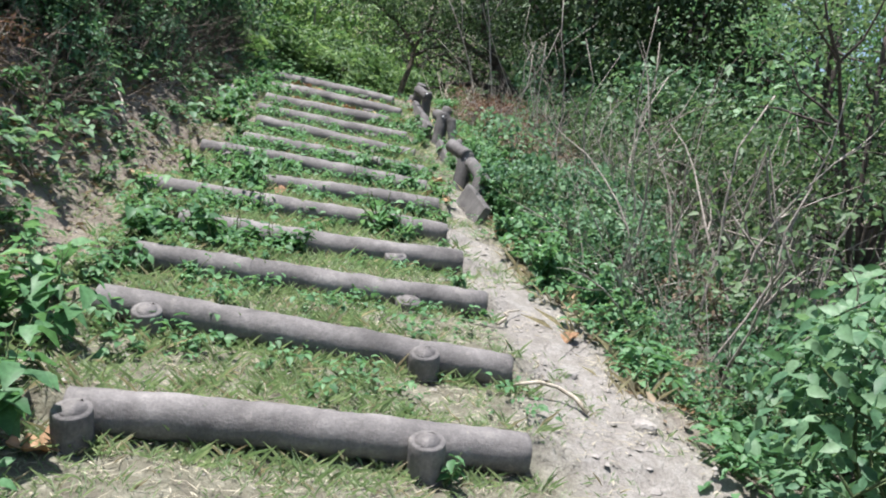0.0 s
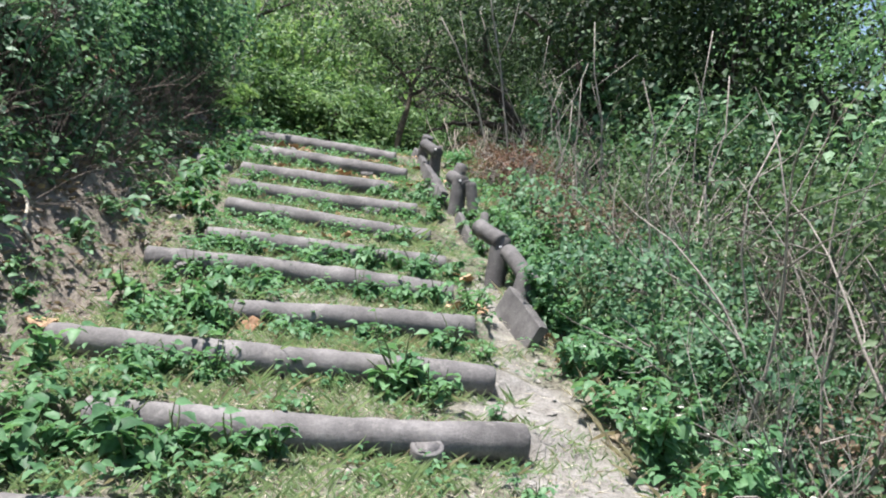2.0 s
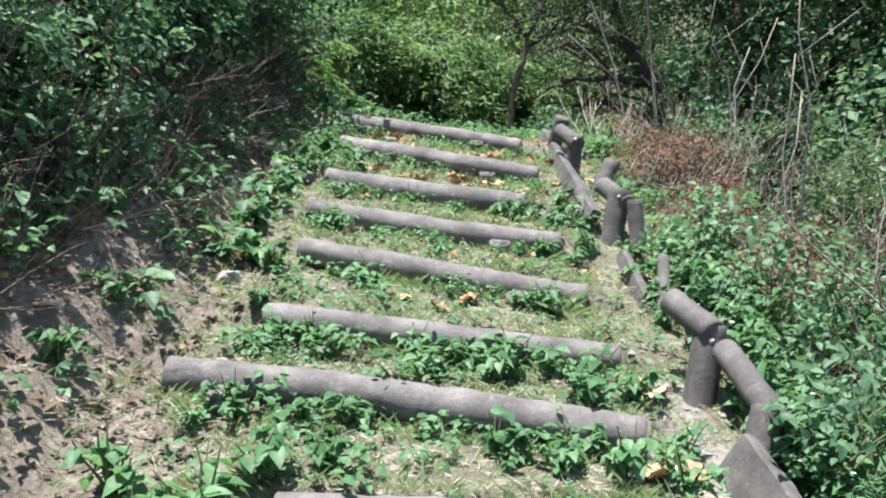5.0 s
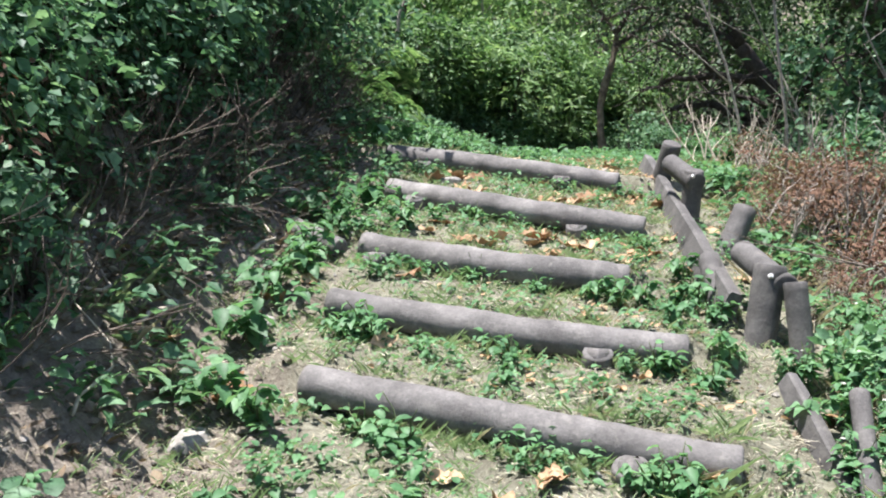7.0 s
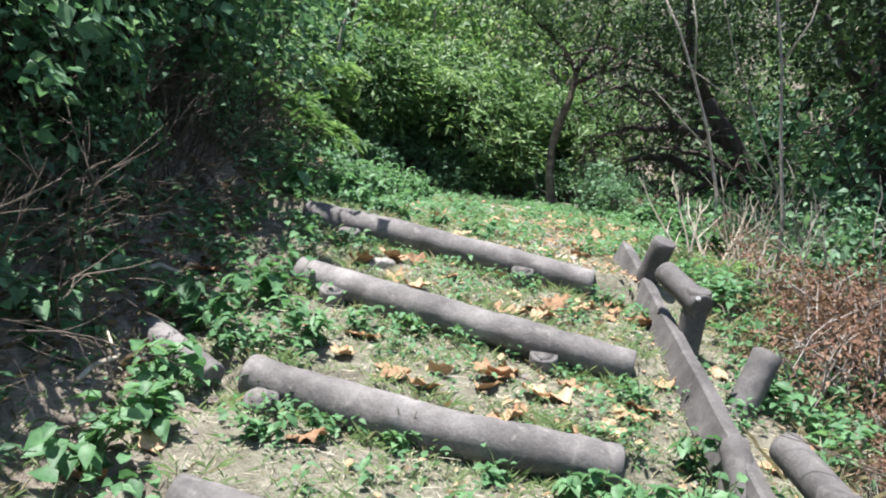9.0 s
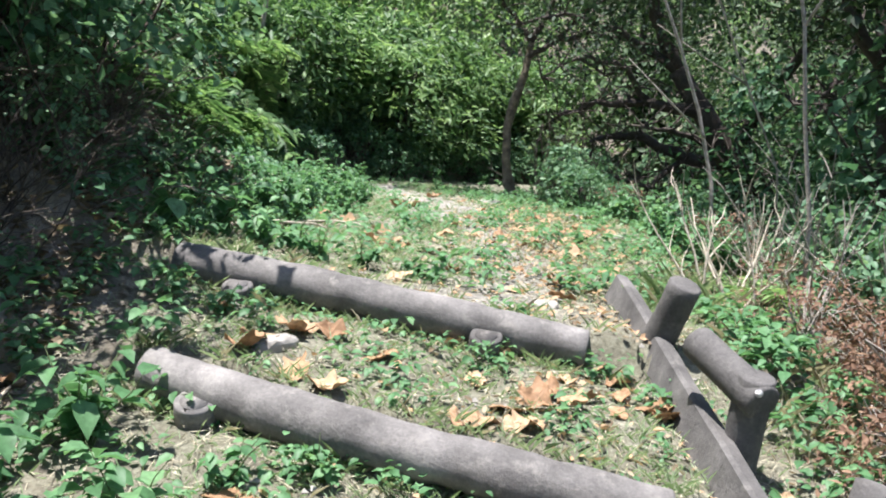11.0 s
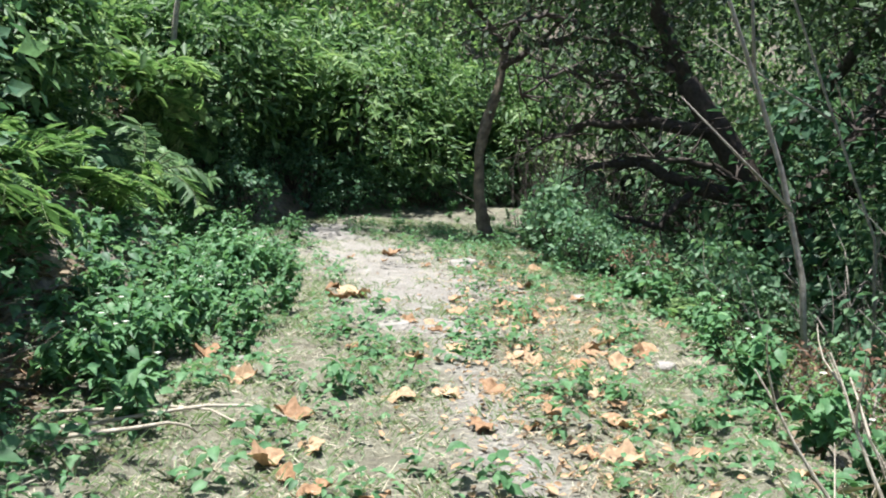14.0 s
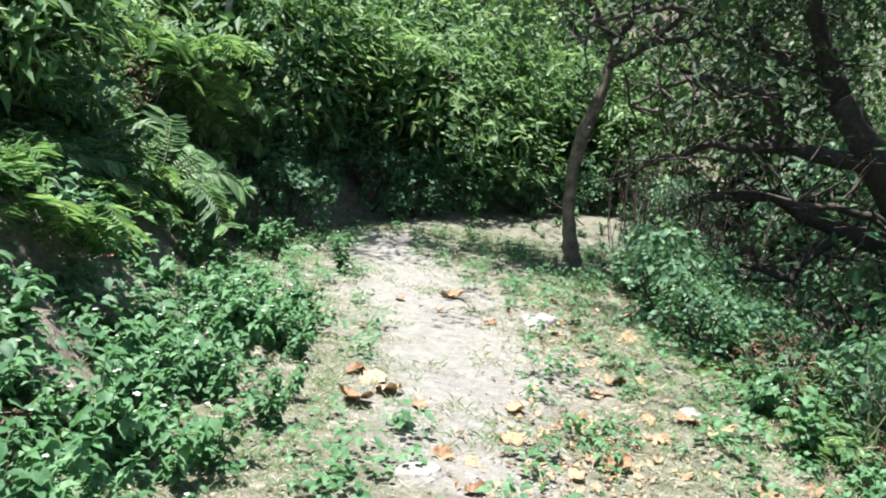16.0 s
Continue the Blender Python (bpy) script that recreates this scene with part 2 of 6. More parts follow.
def base_height(x, y):
    """The trodden strip: lower approach, treads, level path."""
    xc = min(max(x, -1.6), 1.6)
    y0, y1 = log_y(0, xc) + 0.02, log_y(12, xc) + 0.02
    if y <= y0:
        return log_z(0, xc) - 0.075 - (y0 - y) * 0.15 if y > -12 else log_z(0, xc) - 0.075 - (y0 + 12) * 0.15
    if y >= y1:
        f = smooth(y1, y1 + 2.0, y)
        return (log_z(12, xc) + 0.05) * (1 - f) + (along(TOP_LINE, y) - 0.04 * xc) * f
    k = max(i for i in range(13) if log_y(i, xc) + 0.02 <= y)
    if k == 12:
        return log_z(12, xc) + 0.05
    a, c = log_y(k, xc) + 0.02, log_y(k + 1, xc) + 0.02
    s = (y - a) / max(0.05, c - a)
    low, high = log_z(k, xc) + 0.045, log_z(k + 1, xc) - 0.075
    tread = low + (high - low) * s
    first = log_z(k, xc) - 0.075
    if s < 0.09:
        tread = first + (low - first) * smooth(0, 0.09, s)
    ramped = first + (log_z(k + 1, xc) - 0.06 - first) * s + 0.03
    # beside the logs the steps wear away into a slope
    x0, x1 = LOGS[k][0], LOGS[k][2]
    f = max(smooth(x1 - 0.02, x1 + 0.3, x), smooth(-(x0 - 0.05), -(x0 - 0.4), -x))
    return tread * (1 - f) + ramped * f


def height(x, y):
    z = base_height(x, y)
    le, re = along(LEFT_EDGE, y), along(RIGHT_EDGE, y)
    if x < le:
        d = le - x
        z += 0.62 * smooth(0, 0.9, d) + 0.45 * max(0, d - 0.6) * math.exp(-max(0, d - 5) * 0.09)
    if x > re:
        d = x - re
        z += -0.12 * smooth(0, 0.5, d) - 0.42 * max(0, d - 0.3) * math.exp(-max(0, d - 12) * 0.05)
        z = max(z, -7.0)
    if y > 25:
        z += 0.5 * (y - 25) * math.exp(-max(0, y - 50) * 0.03) * smooth(25, 33, y)
    if abs(x) < 12 and -8 < y < 40:
        v = Vector((x, y, 0))
        off = max(0.0, le - x, x - re)
        z += noise.noise(v * 2.3) * (0.018 + 0.17 * min(1, off)) + noise.noise(v * 7.0) * (0.012 + 0.06 * min(1, off))
        z += noise.noise(v * 4.3 + Vector((0, 0, 5))) * 0.13 * min(1, off)
        z += noise.noise(v * 19.0) * (0.006 + 0.03 * min(1, off))
    return z


def sand_weight(x, y):
    """Where the trodden pale sand lies."""
    re = along(RIGHT_EDGE, y)
    w = 0.0
    if y < 2.55:
        mid = re - 0.27 + 0.06 * math.sin(y * 2.1)
        w = max(w, 1.05 - abs(x - mid) / (0.34 + 0.1 * smooth(0.8, -0.6, y)) * 0.7)
    if 2.6 < y < 4.2:
        w = max(w, 0.62 - abs(x - 0.85) * 1.6)
    mid = float(np.interp(y, [8.3, 10, 12, 14, 15.5, 17.5, 22], [-0.15, 0.05, -0.25, -0.5, -0.9, -1.6, -2.0]))
    half = float(np.interp(y, [8.3, 10, 11.5, 13, 15.5, 17.5, 22], [0.55, 0.3, 0.26, 0.5, 0.75, 0.4, 0.3]))
    if 8.4 < y < 18.6:
        w = max(w, (0.9 if y > 12.0 else 0.66) - 0.42 * abs(x - mid) / half)
    return min(1.0, max(0.0, w))


def turf_weight(x, y):
    le, re = along(LEFT_EDGE, y), along(RIGHT_EDGE, y)
    inside = smooth(le - 0.3, le + 0.5, x) * (1 - smooth(re - 0.2, re + 0.3, x))
    return 0.28 + 0.36 * inside + 0.25 * smooth(re, re + 0.6, x)


def shade_weight(x, y):
    """How far the soil under the side shrubs is darkened to stand in for shade."""
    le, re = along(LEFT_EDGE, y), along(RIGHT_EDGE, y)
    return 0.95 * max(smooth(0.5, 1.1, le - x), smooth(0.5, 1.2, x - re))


def spaced(stops):
    """Grid lines from (start, end, step) stretches."""
    out = []
    for a, c, s in stops:
        out += list(np.arange(a, c - 1e-6, s))
    return out + [stops[-1][1]]


def build_ground():
    xs = spaced([(-400, -60, 68), (-60, -12, 6), (-12, -4, 0.4), (-4, -3.2, 0.1), (-3.2, 2.2, 0.045), (2.2, 4, 0.12), (4, 14, 0.5), (14, 60, 6), (60, 420, 72)])
    ys = spaced([(-300, -40, 52), (-40, -8, 4), (-8, -3, 0.4), (-3, -1, 0.1), (-1, 13, 0.045), (13, 20, 0.1), (20, 40, 0.6), (40, 80, 5), (80, 400, 64)])
    nx, ny = len(xs), len(ys)
    verts = [(x, y, height(x, y)) for y in ys for x in xs]
    faces = [(j * nx + i, j * nx + i + 1, (j + 1) * nx + i + 1, (j + 1) * nx + i) for j in range(ny - 1) for i in range(nx - 1)]
    me = bpy.data.meshes.new("ground")
    me.from_pydata(verts, [], faces)
    at = me.color_attributes.new("cover", "FLOAT_COLOR", "POINT")
    vals = np.zeros((len(verts), 4), dtype=np.float32)
    vals[:, 3] = 1
    for i, (x, y, z) in enumerate(verts):
        if abs(x) < 6 and -8 < y < 30:
            vals[i, :3] = sand_weight(x, y), turf_weight(x, y), shade_weight(x, y)
        else:
            vals[i, 1:3] = 0.5, 0.6
    at.data.foreach_set("color", vals.ravel())
    me.polygons.foreach_set("use_smooth", [True] * len(faces))
    me.materials.append(EARTH)
    return tagged(new("ground", me), "dry earth hillside with trodden sand and thin turf", "ground", kind="structure")


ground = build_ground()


def build_water():
    bm = bmesh.new()
    vs = [bm.verts.new(p) for p in ((26, -120, -6.6), (400, -120, -6.6), (400, 160, -6.6), (30, 160, -6.6))]
    bm.faces.new(vs)
    me = bpy.data.meshes.new("water")
    bm.to_mesh(me)
    bm.free()
    me.materials.append(WATER)
    return tagged(new("water", me), "pale blue water far below the slope", "water", kind="structure")


build_water()


# ---- mesh helpers ----
class Soup:
    """Vertices and faces gathered for one mesh."""

    def __init__(self):
        self.v, self.f = [], []

    def tube(self, pts, radii, sides=6, wobble=0.0, cap=True, flat=1.0):
        pts = [Vector(p) for p in pts]
        rings, up = [], Vector((0.13, 0.21, 0.97))
        for i, p in enumerate(pts):
            d = (pts[min(i + 1, len(pts) - 1)] - pts[max(i - 1, 0)]).normalized()
            if abs(d.dot(up)) > 0.93:
                up = Vector((0.9, 0.3, 0.2))
            a = d.cross(up).normalized()
            c = a.cross(d)
            ring = []
            for k in range(sides):
                t = 2 * math.pi * k / sides
                r = radii[i]
                q = p + a * math.cos(t) * r + c * math.sin(t) * r * flat
                if wobble:
                    q += (q - p) * noise.noise(q * 9) * wobble + (q - p) * noise.noise(q * 31) * wobble * 0.5
                ring.append(len(self.v))
                self.v.append(tuple(q))
            rings.append(ring)
        for r0, r1 in zip(rings, rings[1:]):
            for k in range(sides):
                self.f.append((r0[k], r0[(k + 1) % sides], r1[(k + 1) % sides], r1[k]))
        if cap:
            self.f.append(tuple(reversed(rings[0])))
            self.f.append(tuple(rings[-1]))
        return self

    def mesh(self, name, mat, smoothed=True):
        me = bpy.data.meshes.new(name)
        me.from_pydata(self.v, [], self.f)
        if smoothed:
            me.polygons.foreach_set("use_smooth", [True] * len(self.f))
        me.materials.append(mat)
        return me


def part(name, me, parent, label=""):
    ob = new(name, me)
    ob.parent = parent
    return tagged(ob, label)


def unit(a):
    return a / np.maximum(1e-9, np.linalg.norm(a, axis=1, keepdims=True))


def leaf_mesh(name, pos, way, up, length, width, mat, fine=False, fold=0.18, droop=0.15):
    """Many folded leaf blades: two faces each, or six when seen from near."""
    n = len(pos)
    d = unit(np.asarray(way, float))
    s = unit(np.cross(d, np.asarray(up, float)))
    u = np.cross(s, d)
    L, W = np.asarray(length, float)[:, None], np.asarray(width, float)[:, None]
    P = np.asarray(pos, float)
    if fine:
        vs = [P, P + d * L * .22 + s * W * .8 + u * W * fold, P + d * L * .58 + s * W * .78 + u * W * fold, P + d * L - u * L * droop,
              P + d * L * .58 - s * W * .78 + u * W * fold, P + d * L * .22 - s * W * .8 + u * W * fold, P + d * L * .42]
        pat = [(0, 1, 6), (1, 2, 6), (2, 3, 6), (3, 4, 6), (4, 5, 6), (5, 0, 6)]
    else:
        vs = [P, P + d * L * .42 + s * W + u * W * fold, P + d * L - u * L * droop, P + d * L * .42 - s * W + u * W * fold]
        pat = [(0, 1, 2), (0, 2, 3)]
    k = len(vs)
    verts = np.stack(vs, 1).reshape(-1, 3)
    faces = (np.arange(n)[:, None, None] * k + np.array(pat)[None]).reshape(-1, 3)
    me = bpy.data.meshes.new(name)
    me.vertices.add(len(verts))
    me.vertices.foreach_set("co", verts.ravel())
    me.loops.add(faces.size)
    me.loops.foreach_set("vertex_index", faces.ravel().astype(np.int32))
    me.polygons.add(len(faces))
    me.polygons.foreach_set("loop_start", np.arange(0, faces.size, 3, dtype=np.int32))
    me.update(calc_edges=True)
    me.materials.append(mat)
    return me


def at_ground(x, y, sink=0.02):
    return height(x, y) - sink


def stand(x, y, scale=1.0, rz=0.0, rx=0.0, ry=0.0, sink=0.02, z=None):
    return pose(x, y, at_ground(x, y, sink) if z is None else z, rx, ry, rz) @ Matrix.Scale(scale, 4)


class Kind:
    """Some models of one kind of plant, set out again and again."""

    def __init__(self, makers, off=None):
        self.off = off
        self.models, self.fresh = makers, set(range(len(makers)))

    def put(self, m):
        if self.off and self.off(m.translation.x, m.translation.y):
            return None
        i = random.randrange(len(self.models))
        if i in self.fresh:
            self.fresh.discard(i)
            self.models[i].matrix_basis = m
            return self.models[i]
        return copy_thing(self.models[i], m @ Matrix.Scale(1 / self.models[i].scale.x, 4))

    def close(self):
        for i in self.fresh:
            for o in list(self.models[i].children_recursive) + [self.models[i]]:
                bpy.data.objects.remove(o)


# ---- log steps ----
POSTS = [(-0.60, 0.55), (-0.63, 0.55), (0.48,), (0.40,), (0.36,), (), (-0.95,), (), (0.16,), (0.06,), (-1.09,), (-1.08, -0.05), (-1.20, -0.17)]


def log_step(k):
    x0, y0, x1, y1, r = LOGS[k]
    rnd = random.Random(40 + k)
    base = Vector(((x0 + x1) / 2, (y0 + y1) / 2, 0))
    base.z = log_z(k, base.x)
    thing = new("log_step")
    thing.location = base
    a = Vector((x0, y0, log_z(k, x0))) - base
    c = Vector((x1, y1, log_z(k, x1))) - base
    n = 46
    pts, rad = [], []
    bow = rnd.uniform(-0.03, 0.03) - (0.05 if k > 9 else 0.0)
    for i in range(n + 1):
        t = i / n
        p = a.lerp(c, t) + Vector((0, bow * math.sin(math.pi * t) + 0.006 * math.sin(7 * t + 2 * k), 0.009 * math.sin(4 * t + k)))
        rr = r * (1.04 - 0.06 * abs(t - 0.45)) * (1 + 0.012 * math.sin(t * 11 + k))
        if abs((t * 4 + 0.37 * k) % 1 - 0.5) < 0.03:
            rr *= 0.955
        pts.append(p)
        rad.append(rr)
    pts = [pts[0] - (pts[1] - pts[0]) * 0.2] + pts + [pts[-1] + (pts[-1] - pts[-2]) * 0.2]
    rad = [rad[0] * 0.9] + rad + [rad[-1] * 0.9]
    part("log", Soup().tube(pts, rad, 24, 0.09).mesh("log", CONCRETE), thing)
    for px in POSTS[k]:
        y = log_y(k, px)
        top = Vector((px, y - r - 0.05, log_z(k, px) + (0.04 if k < 2 else 0.0 if k < 8 else -0.012) + rnd.uniform(-0.015, 0.012))) - base
        lean = Vector((rnd.uniform(-0.02, 0.02), rnd.uniform(0.09, 0.13), -0.34))
        pr = 0.066
        pts = [top + lean, top + lean * 0.5, top + lean * 0.12, top + lean * 0.02, top, top - lean * 0.003, top + lean * 0.05, top + lean * 0.055]
        rad = [pr * 1.03, pr, pr, pr * 0.98, pr * 0.92, pr * 0.7, pr * 0.56, pr * 0.05]
        part("post", Soup().tube(pts, rad, 20, 0.05).mesh("post", CONCRETE), thing)
    label = "grey concrete log step with round stake posts" if POSTS[k] else "grey concrete log step half sunk in weeds"
    return tagged(thing, label, "log step", "steps of the log stair")


for k in range(13):
    log_step(k)


# ---- broken handrail ----
def beam(pieces, name, a, c, r0, r1=None, flat=1.0, n=12, label=""):
    a, c = Vector(a), Vector(c)
    r1 = r1 or r0
    pts = [a.lerp(c, i / n) for i in range(n + 1)]
    rad = [r0 + (r1 - r0) * i / n for i in range(n + 1)]
    d = (c - a).normalized() * 0.006
    pts, rad = [a - d] + pts + [c + d], [r0 * 0.86] + rad + [r1 * 0.86]
    pieces.append((name, Soup().tube(pts, rad, 18, 0.05, True, flat), label))


def board(pieces, name, a, c, half_thick, half_wide, lean=0.0, label=""):
    """Squared plank with worn edges; lean turns its face about its length, in degrees."""
    a, c = Vector(a), Vector(c)
    d = (c - a).normalized()
    side = d.cross(Vector((0, 0, 1))).normalized()
    turn = Matrix.Rotation(radians(lean), 3, d)
    side, up = turn @ side, turn @ side.cross(d)
    e = half_thick * 0.35
    outline = [(half_thick, half_wide - e), (half_thick - e, half_wide), (e - half_thick, half_wide), (-half_thick, half_wide - e),
               (-half_thick, e - half_wide), (e - half_thick, -half_wide), (half_thick - e, -half_wide), (half_thick, e - half_wide)]
    soup, n = Soup(), 14
    for i in range(n + 1):
        p = a.lerp(c, i / n)
        f = 0.93 if i in (0, n) else 1.0
        for u, v in outline:
            q = p + side * u * f + up * v * f
            q += (q - p) * (0.12 * noise.noise(q * 8) + 0.05 * noise.noise(q * 30))
            soup.v.append(tuple(q))
    for i in range(n):
        for k in range(8):
            soup.f.append((i * 8 + k, i * 8 + (k + 1) % 8, i * 8 + 8 + (k + 1) % 8, i * 8 + 8 + k))
    soup.f.append(tuple(range(7, -1, -1)))
    soup.f.append(tuple(range(n * 8, n * 8 + 8)))
    pieces.append((name, soup, label))


def bolt(pieces, p):
    p = Vector(p)
    pieces.append(("bolt", Soup().tube([p, p + Vector((-0.004, -0.016, 0.006)), p + Vector((-0.005, -0.02, 0.008))], [0.013, 0.013, 0.008], 8), "pale steel bolt head"))


def handrail(pieces, base, label):
    thing = new("handrail")
    thing.location = base
    for name, soup, lab in pieces:
        soup.v = [tuple(Vector(v) - Vector(base)) for v in soup.v]
        part(name, soup.mesh(name, BOLT if name == "bolt" else RAIL_CONCRETE, name != "plank"), thing, lab)
    return tagged(thing, label, "handrail", "broken handrails")


rail = []
beam(rail, "rail", (0.825, 4.32, 1.365), (0.955, 4.08, 1.275), 0.06)
beam(rail, "rail", (0.99, 4.02, 1.22), (1.09, 3.58, 1.05), 0.055)
beam(rail, "post", (0.955, 4.13, 1.30), (0.89, 4.03, 0.86), 0.068)
beam(rail, "post", (1.05, 3.62, 1.10), (0.96, 3.50, 0.80), 0.058)
board(rail, "plank", (0.915, 3.52, 0.96), (1.02, 3.02, 0.80), 0.03, 0.095, -25)
bolt(rail, (0.945, 4.065, 1.245))
handrail(rail, (0.95, 3.9, 0.9), "broken grey concrete handrail leaning beside the steps")

rail = []
board(rail, "plank", (0.76, 5.42, 1.42), (0.87, 4.92, 1.13), 0.025, 0.045, -20)
beam(rail, "post", (0.95, 5.2, 1.44), (0.885, 4.72, 1.08), 0.034)
handrail(rail, (0.86, 5.1, 1.2), "fallen grey concrete rail pieces half hidden in weeds")

rail = []
board(rail, "plank", (0.46, 9.02, 2.12), (0.66, 6.12, 1.55), 0.036, 0.084, -20)
beam(rail, "post", (0.60, 8.30, 2.28), (0.50, 8.42, 1.93), 0.066)
beam(rail, "rail", (0.545, 7.86, 2.16), (0.675, 7.56, 2.05), 0.062)
beam(rail, "post", (0.665, 7.60, 2.12), (0.64, 7.68, 1.66), 0.06)
beam(rail, "post", (0.92, 7.28, 1.91), (0.70, 7.1, 1.45), 0.066)
beam(rail, "rail", (0.76, 6.42, 1.77), (0.87, 6.0, 1.67), 0.062)
beam(rail, "post", (0.82, 6.06, 1.76), (0.76, 6.0, 1.34), 0.070)
beam(rail, "brace", (0.62, 6.55, 1.72), (0.66, 6.1, 1.40), 0.055)
beam(rail, "post", (0.90, 5.95, 1.70), (0.93, 5.88, 1.34), 0.05)
bolt(rail, (0.81, 6.0, 1.72))
bolt(rail, (0.655, 7.545, 2.085))
handrail(rail, (0.72, 7.2, 1.7), "broken grey concrete handrail of round beams and leaning posts")


# ---- plants ----
def stuff_part(name, me, parent, label=""):
    ob = part(name, me, parent, label)
    ob["kind"] = "stuff"
    return ob


def stems_soup(rnd, count, tall, spread, r0, joints=5, sides=5, bend=0.15):
    soup, lines = Soup(), []
    for _ in range(count):
        a = rnd.uniform(0, 2 * math.pi)
        reach = spread * rnd.uniform(0.3, 1.0)
        h = tall * rnd.uniform(0.6, 1.0)
        pts = []
        for j in range(joints + 1):
            t = j / joints
            w = bend * t * tall
            pts.append(Vector((math.cos(a) * reach * t ** 1.3 + rnd.uniform(-w, w) * 0.4, math.sin(a) * reach * t ** 1.3 + rnd.uniform(-w, w) * 0.4, h * t)))
        soup.tube(pts, [r0 * (1 - 0.75 * j / joints) for j in range(joints + 1)], sides, 0, False)
        lines.append(pts)
    return soup, lines


def broadleaf_weed(seed, tall, leaves, leaf_len, name="weed", label="leafy green weed growing among the log steps", flowers=0, group="weeds on the slope", mat=None):
    """Upright weed: a few stems with pairs of drooping pointed leaves."""
    rnd = random.Random(seed)
    thing = new(name)
    soup, lines = stems_soup(rnd, rnd.randint(4, 7), tall, tall * 0.6, 0.006, 4, 4)
    stuff_part("stalk", soup.mesh("stalk", STEM_GREEN), thing)
    pos, way, up, ln = [], [], [], []
    for _ in range(leaves):
        pts = rnd.choice(lines)
        t = rnd.uniform(0.25, 1.0) * (len(pts) - 1)
        i = min(int(t), len(pts) - 2)
        p = pts[i].lerp(pts[i + 1], t - i)
        a = rnd.uniform(0, 2 * math.pi)
        d = Vector((math.cos(a), math.sin(a), rnd.uniform(-0.75, 0.35)))
        pos.append(p)
        way.append(d)
        up.append(Vector((rnd.uniform(-.4, .4), rnd.uniform(-.4, .4), 1)))
        ln.append(leaf_len * rnd.uniform(0.5, 1.15))
    ln = np.array(ln)
    stuff_part("foliage", leaf_mesh("foliage", pos, way, up, ln, ln * 0.36, mat or LEAF_WEED, True, 0.25, 0.22), thing)
    if flowers:
        pos, way, up = [], [], []
        for _ in range(flowers):
            tip = rnd.choice(lines)[-1] + Vector((rnd.uniform(-.06, .06), rnd.uniform(-.06, .06), rnd.uniform(0, .05)))
            for q in range(5):
                a = q * 1.257
                pos.append(tip)
                way.append(Vector((math.cos(a), math.sin(a), 0.25)))
                up.append(Vector((0, 0, 1)))
        stuff_part("blossom", leaf_mesh("blossom", pos, way, up, np.full(len(pos), 0.016), np.full(len(pos), 0.006), PETAL), thing, "tiny white flowers")
    return tagged(thing, label, "weed", group)


def shrub(seed, tall, wide, clumps, per, leaf_len, mat, stem_mat=None, name="shrub", label="", group="", ratio=0.3, fine=False, fill=0.55, droop=-0.4):
    """Shrub with woody stems and clumps of leaves in an uneven outline with gaps."""
    rnd = random.Random(seed)
    rs = np.random.RandomState(seed)
    thing = new(name)
    soup, lines = stems_soup(rnd, rnd.randint(5, 8), tall * 0.9, wide * 0.5, 0.012 + 0.008 * tall, 5, 3, 0.12)
    pos, way, up, ln = [], [], [], []
    for c in range(clumps):
        t = rnd.random()
        a = rnd.uniform(0, 2 * math.pi)
        zz = tall * (0.12 + 0.88 * rnd.random() ** 0.8)
        prof = math.sqrt(max(0.05, 1 - ((zz / tall - 0.45) / 0.62) ** 2))
        rad = wide * 0.5 * prof * (fill + (1 - fill) * rnd.random()) * (1 + 0.3 * math.sin(3 * a + seed) * rnd.random())
        ctr = Vector((math.cos(a) * rad, math.sin(a) * rad, zz))
        line = rnd.choice(lines)
        foot = line[rnd.randint(2, len(line) - 1)]
        if rnd.random() < 0.3:
            soup.tube([foot, foot.lerp(ctr, 0.5) + Vector((rnd.uniform(-.05, .05), rnd.uniform(-.05, .05), 0.04)), ctr], [0.007, 0.005, 0.002], 3, 0, False)
        size = wide * rnd.uniform(0.04, 0.12)
        out = Vector((math.cos(a), math.sin(a), rnd.uniform(-0.1, 0.6)))
        k = int(per * rnd.uniform(0.5, 1.4))
        g = np.clip(rs.normal(size=(k, 3)), -1.5, 1.5) * size * np.array([1, 1, 0.75])
        pos.append(np.array(ctr) + g)
        way.append(np.array(out) * 0.6 + rs.normal(size=(k, 3)) * np.array([0.7, 0.7, 0.5]) + np.array([0, 0, droop]))
        up.append(rs.normal(size=(k, 3)) * 0.45 + np.array([0, 0, 0.85]) + np.array(out) * 0.75)
        ln.append(leaf_len * rs.uniform(0.55, 1.2, k))
    stuff_part("branchwork", soup.mesh("branchwork", stem_mat or TWIG_DARK), thing)
    pos, way, up, ln = np.concatenate(pos), np.concatenate(way), np.concatenate(up), np.concatenate(ln)
    pos[:, 2] = np.maximum(pos[:, 2], 0.03)
    stuff_part("foliage", leaf_mesh("foliage", pos, way, up, ln, ln * ratio, mat, fine), thing)
    return tagged(thing, label, "shrub", group)


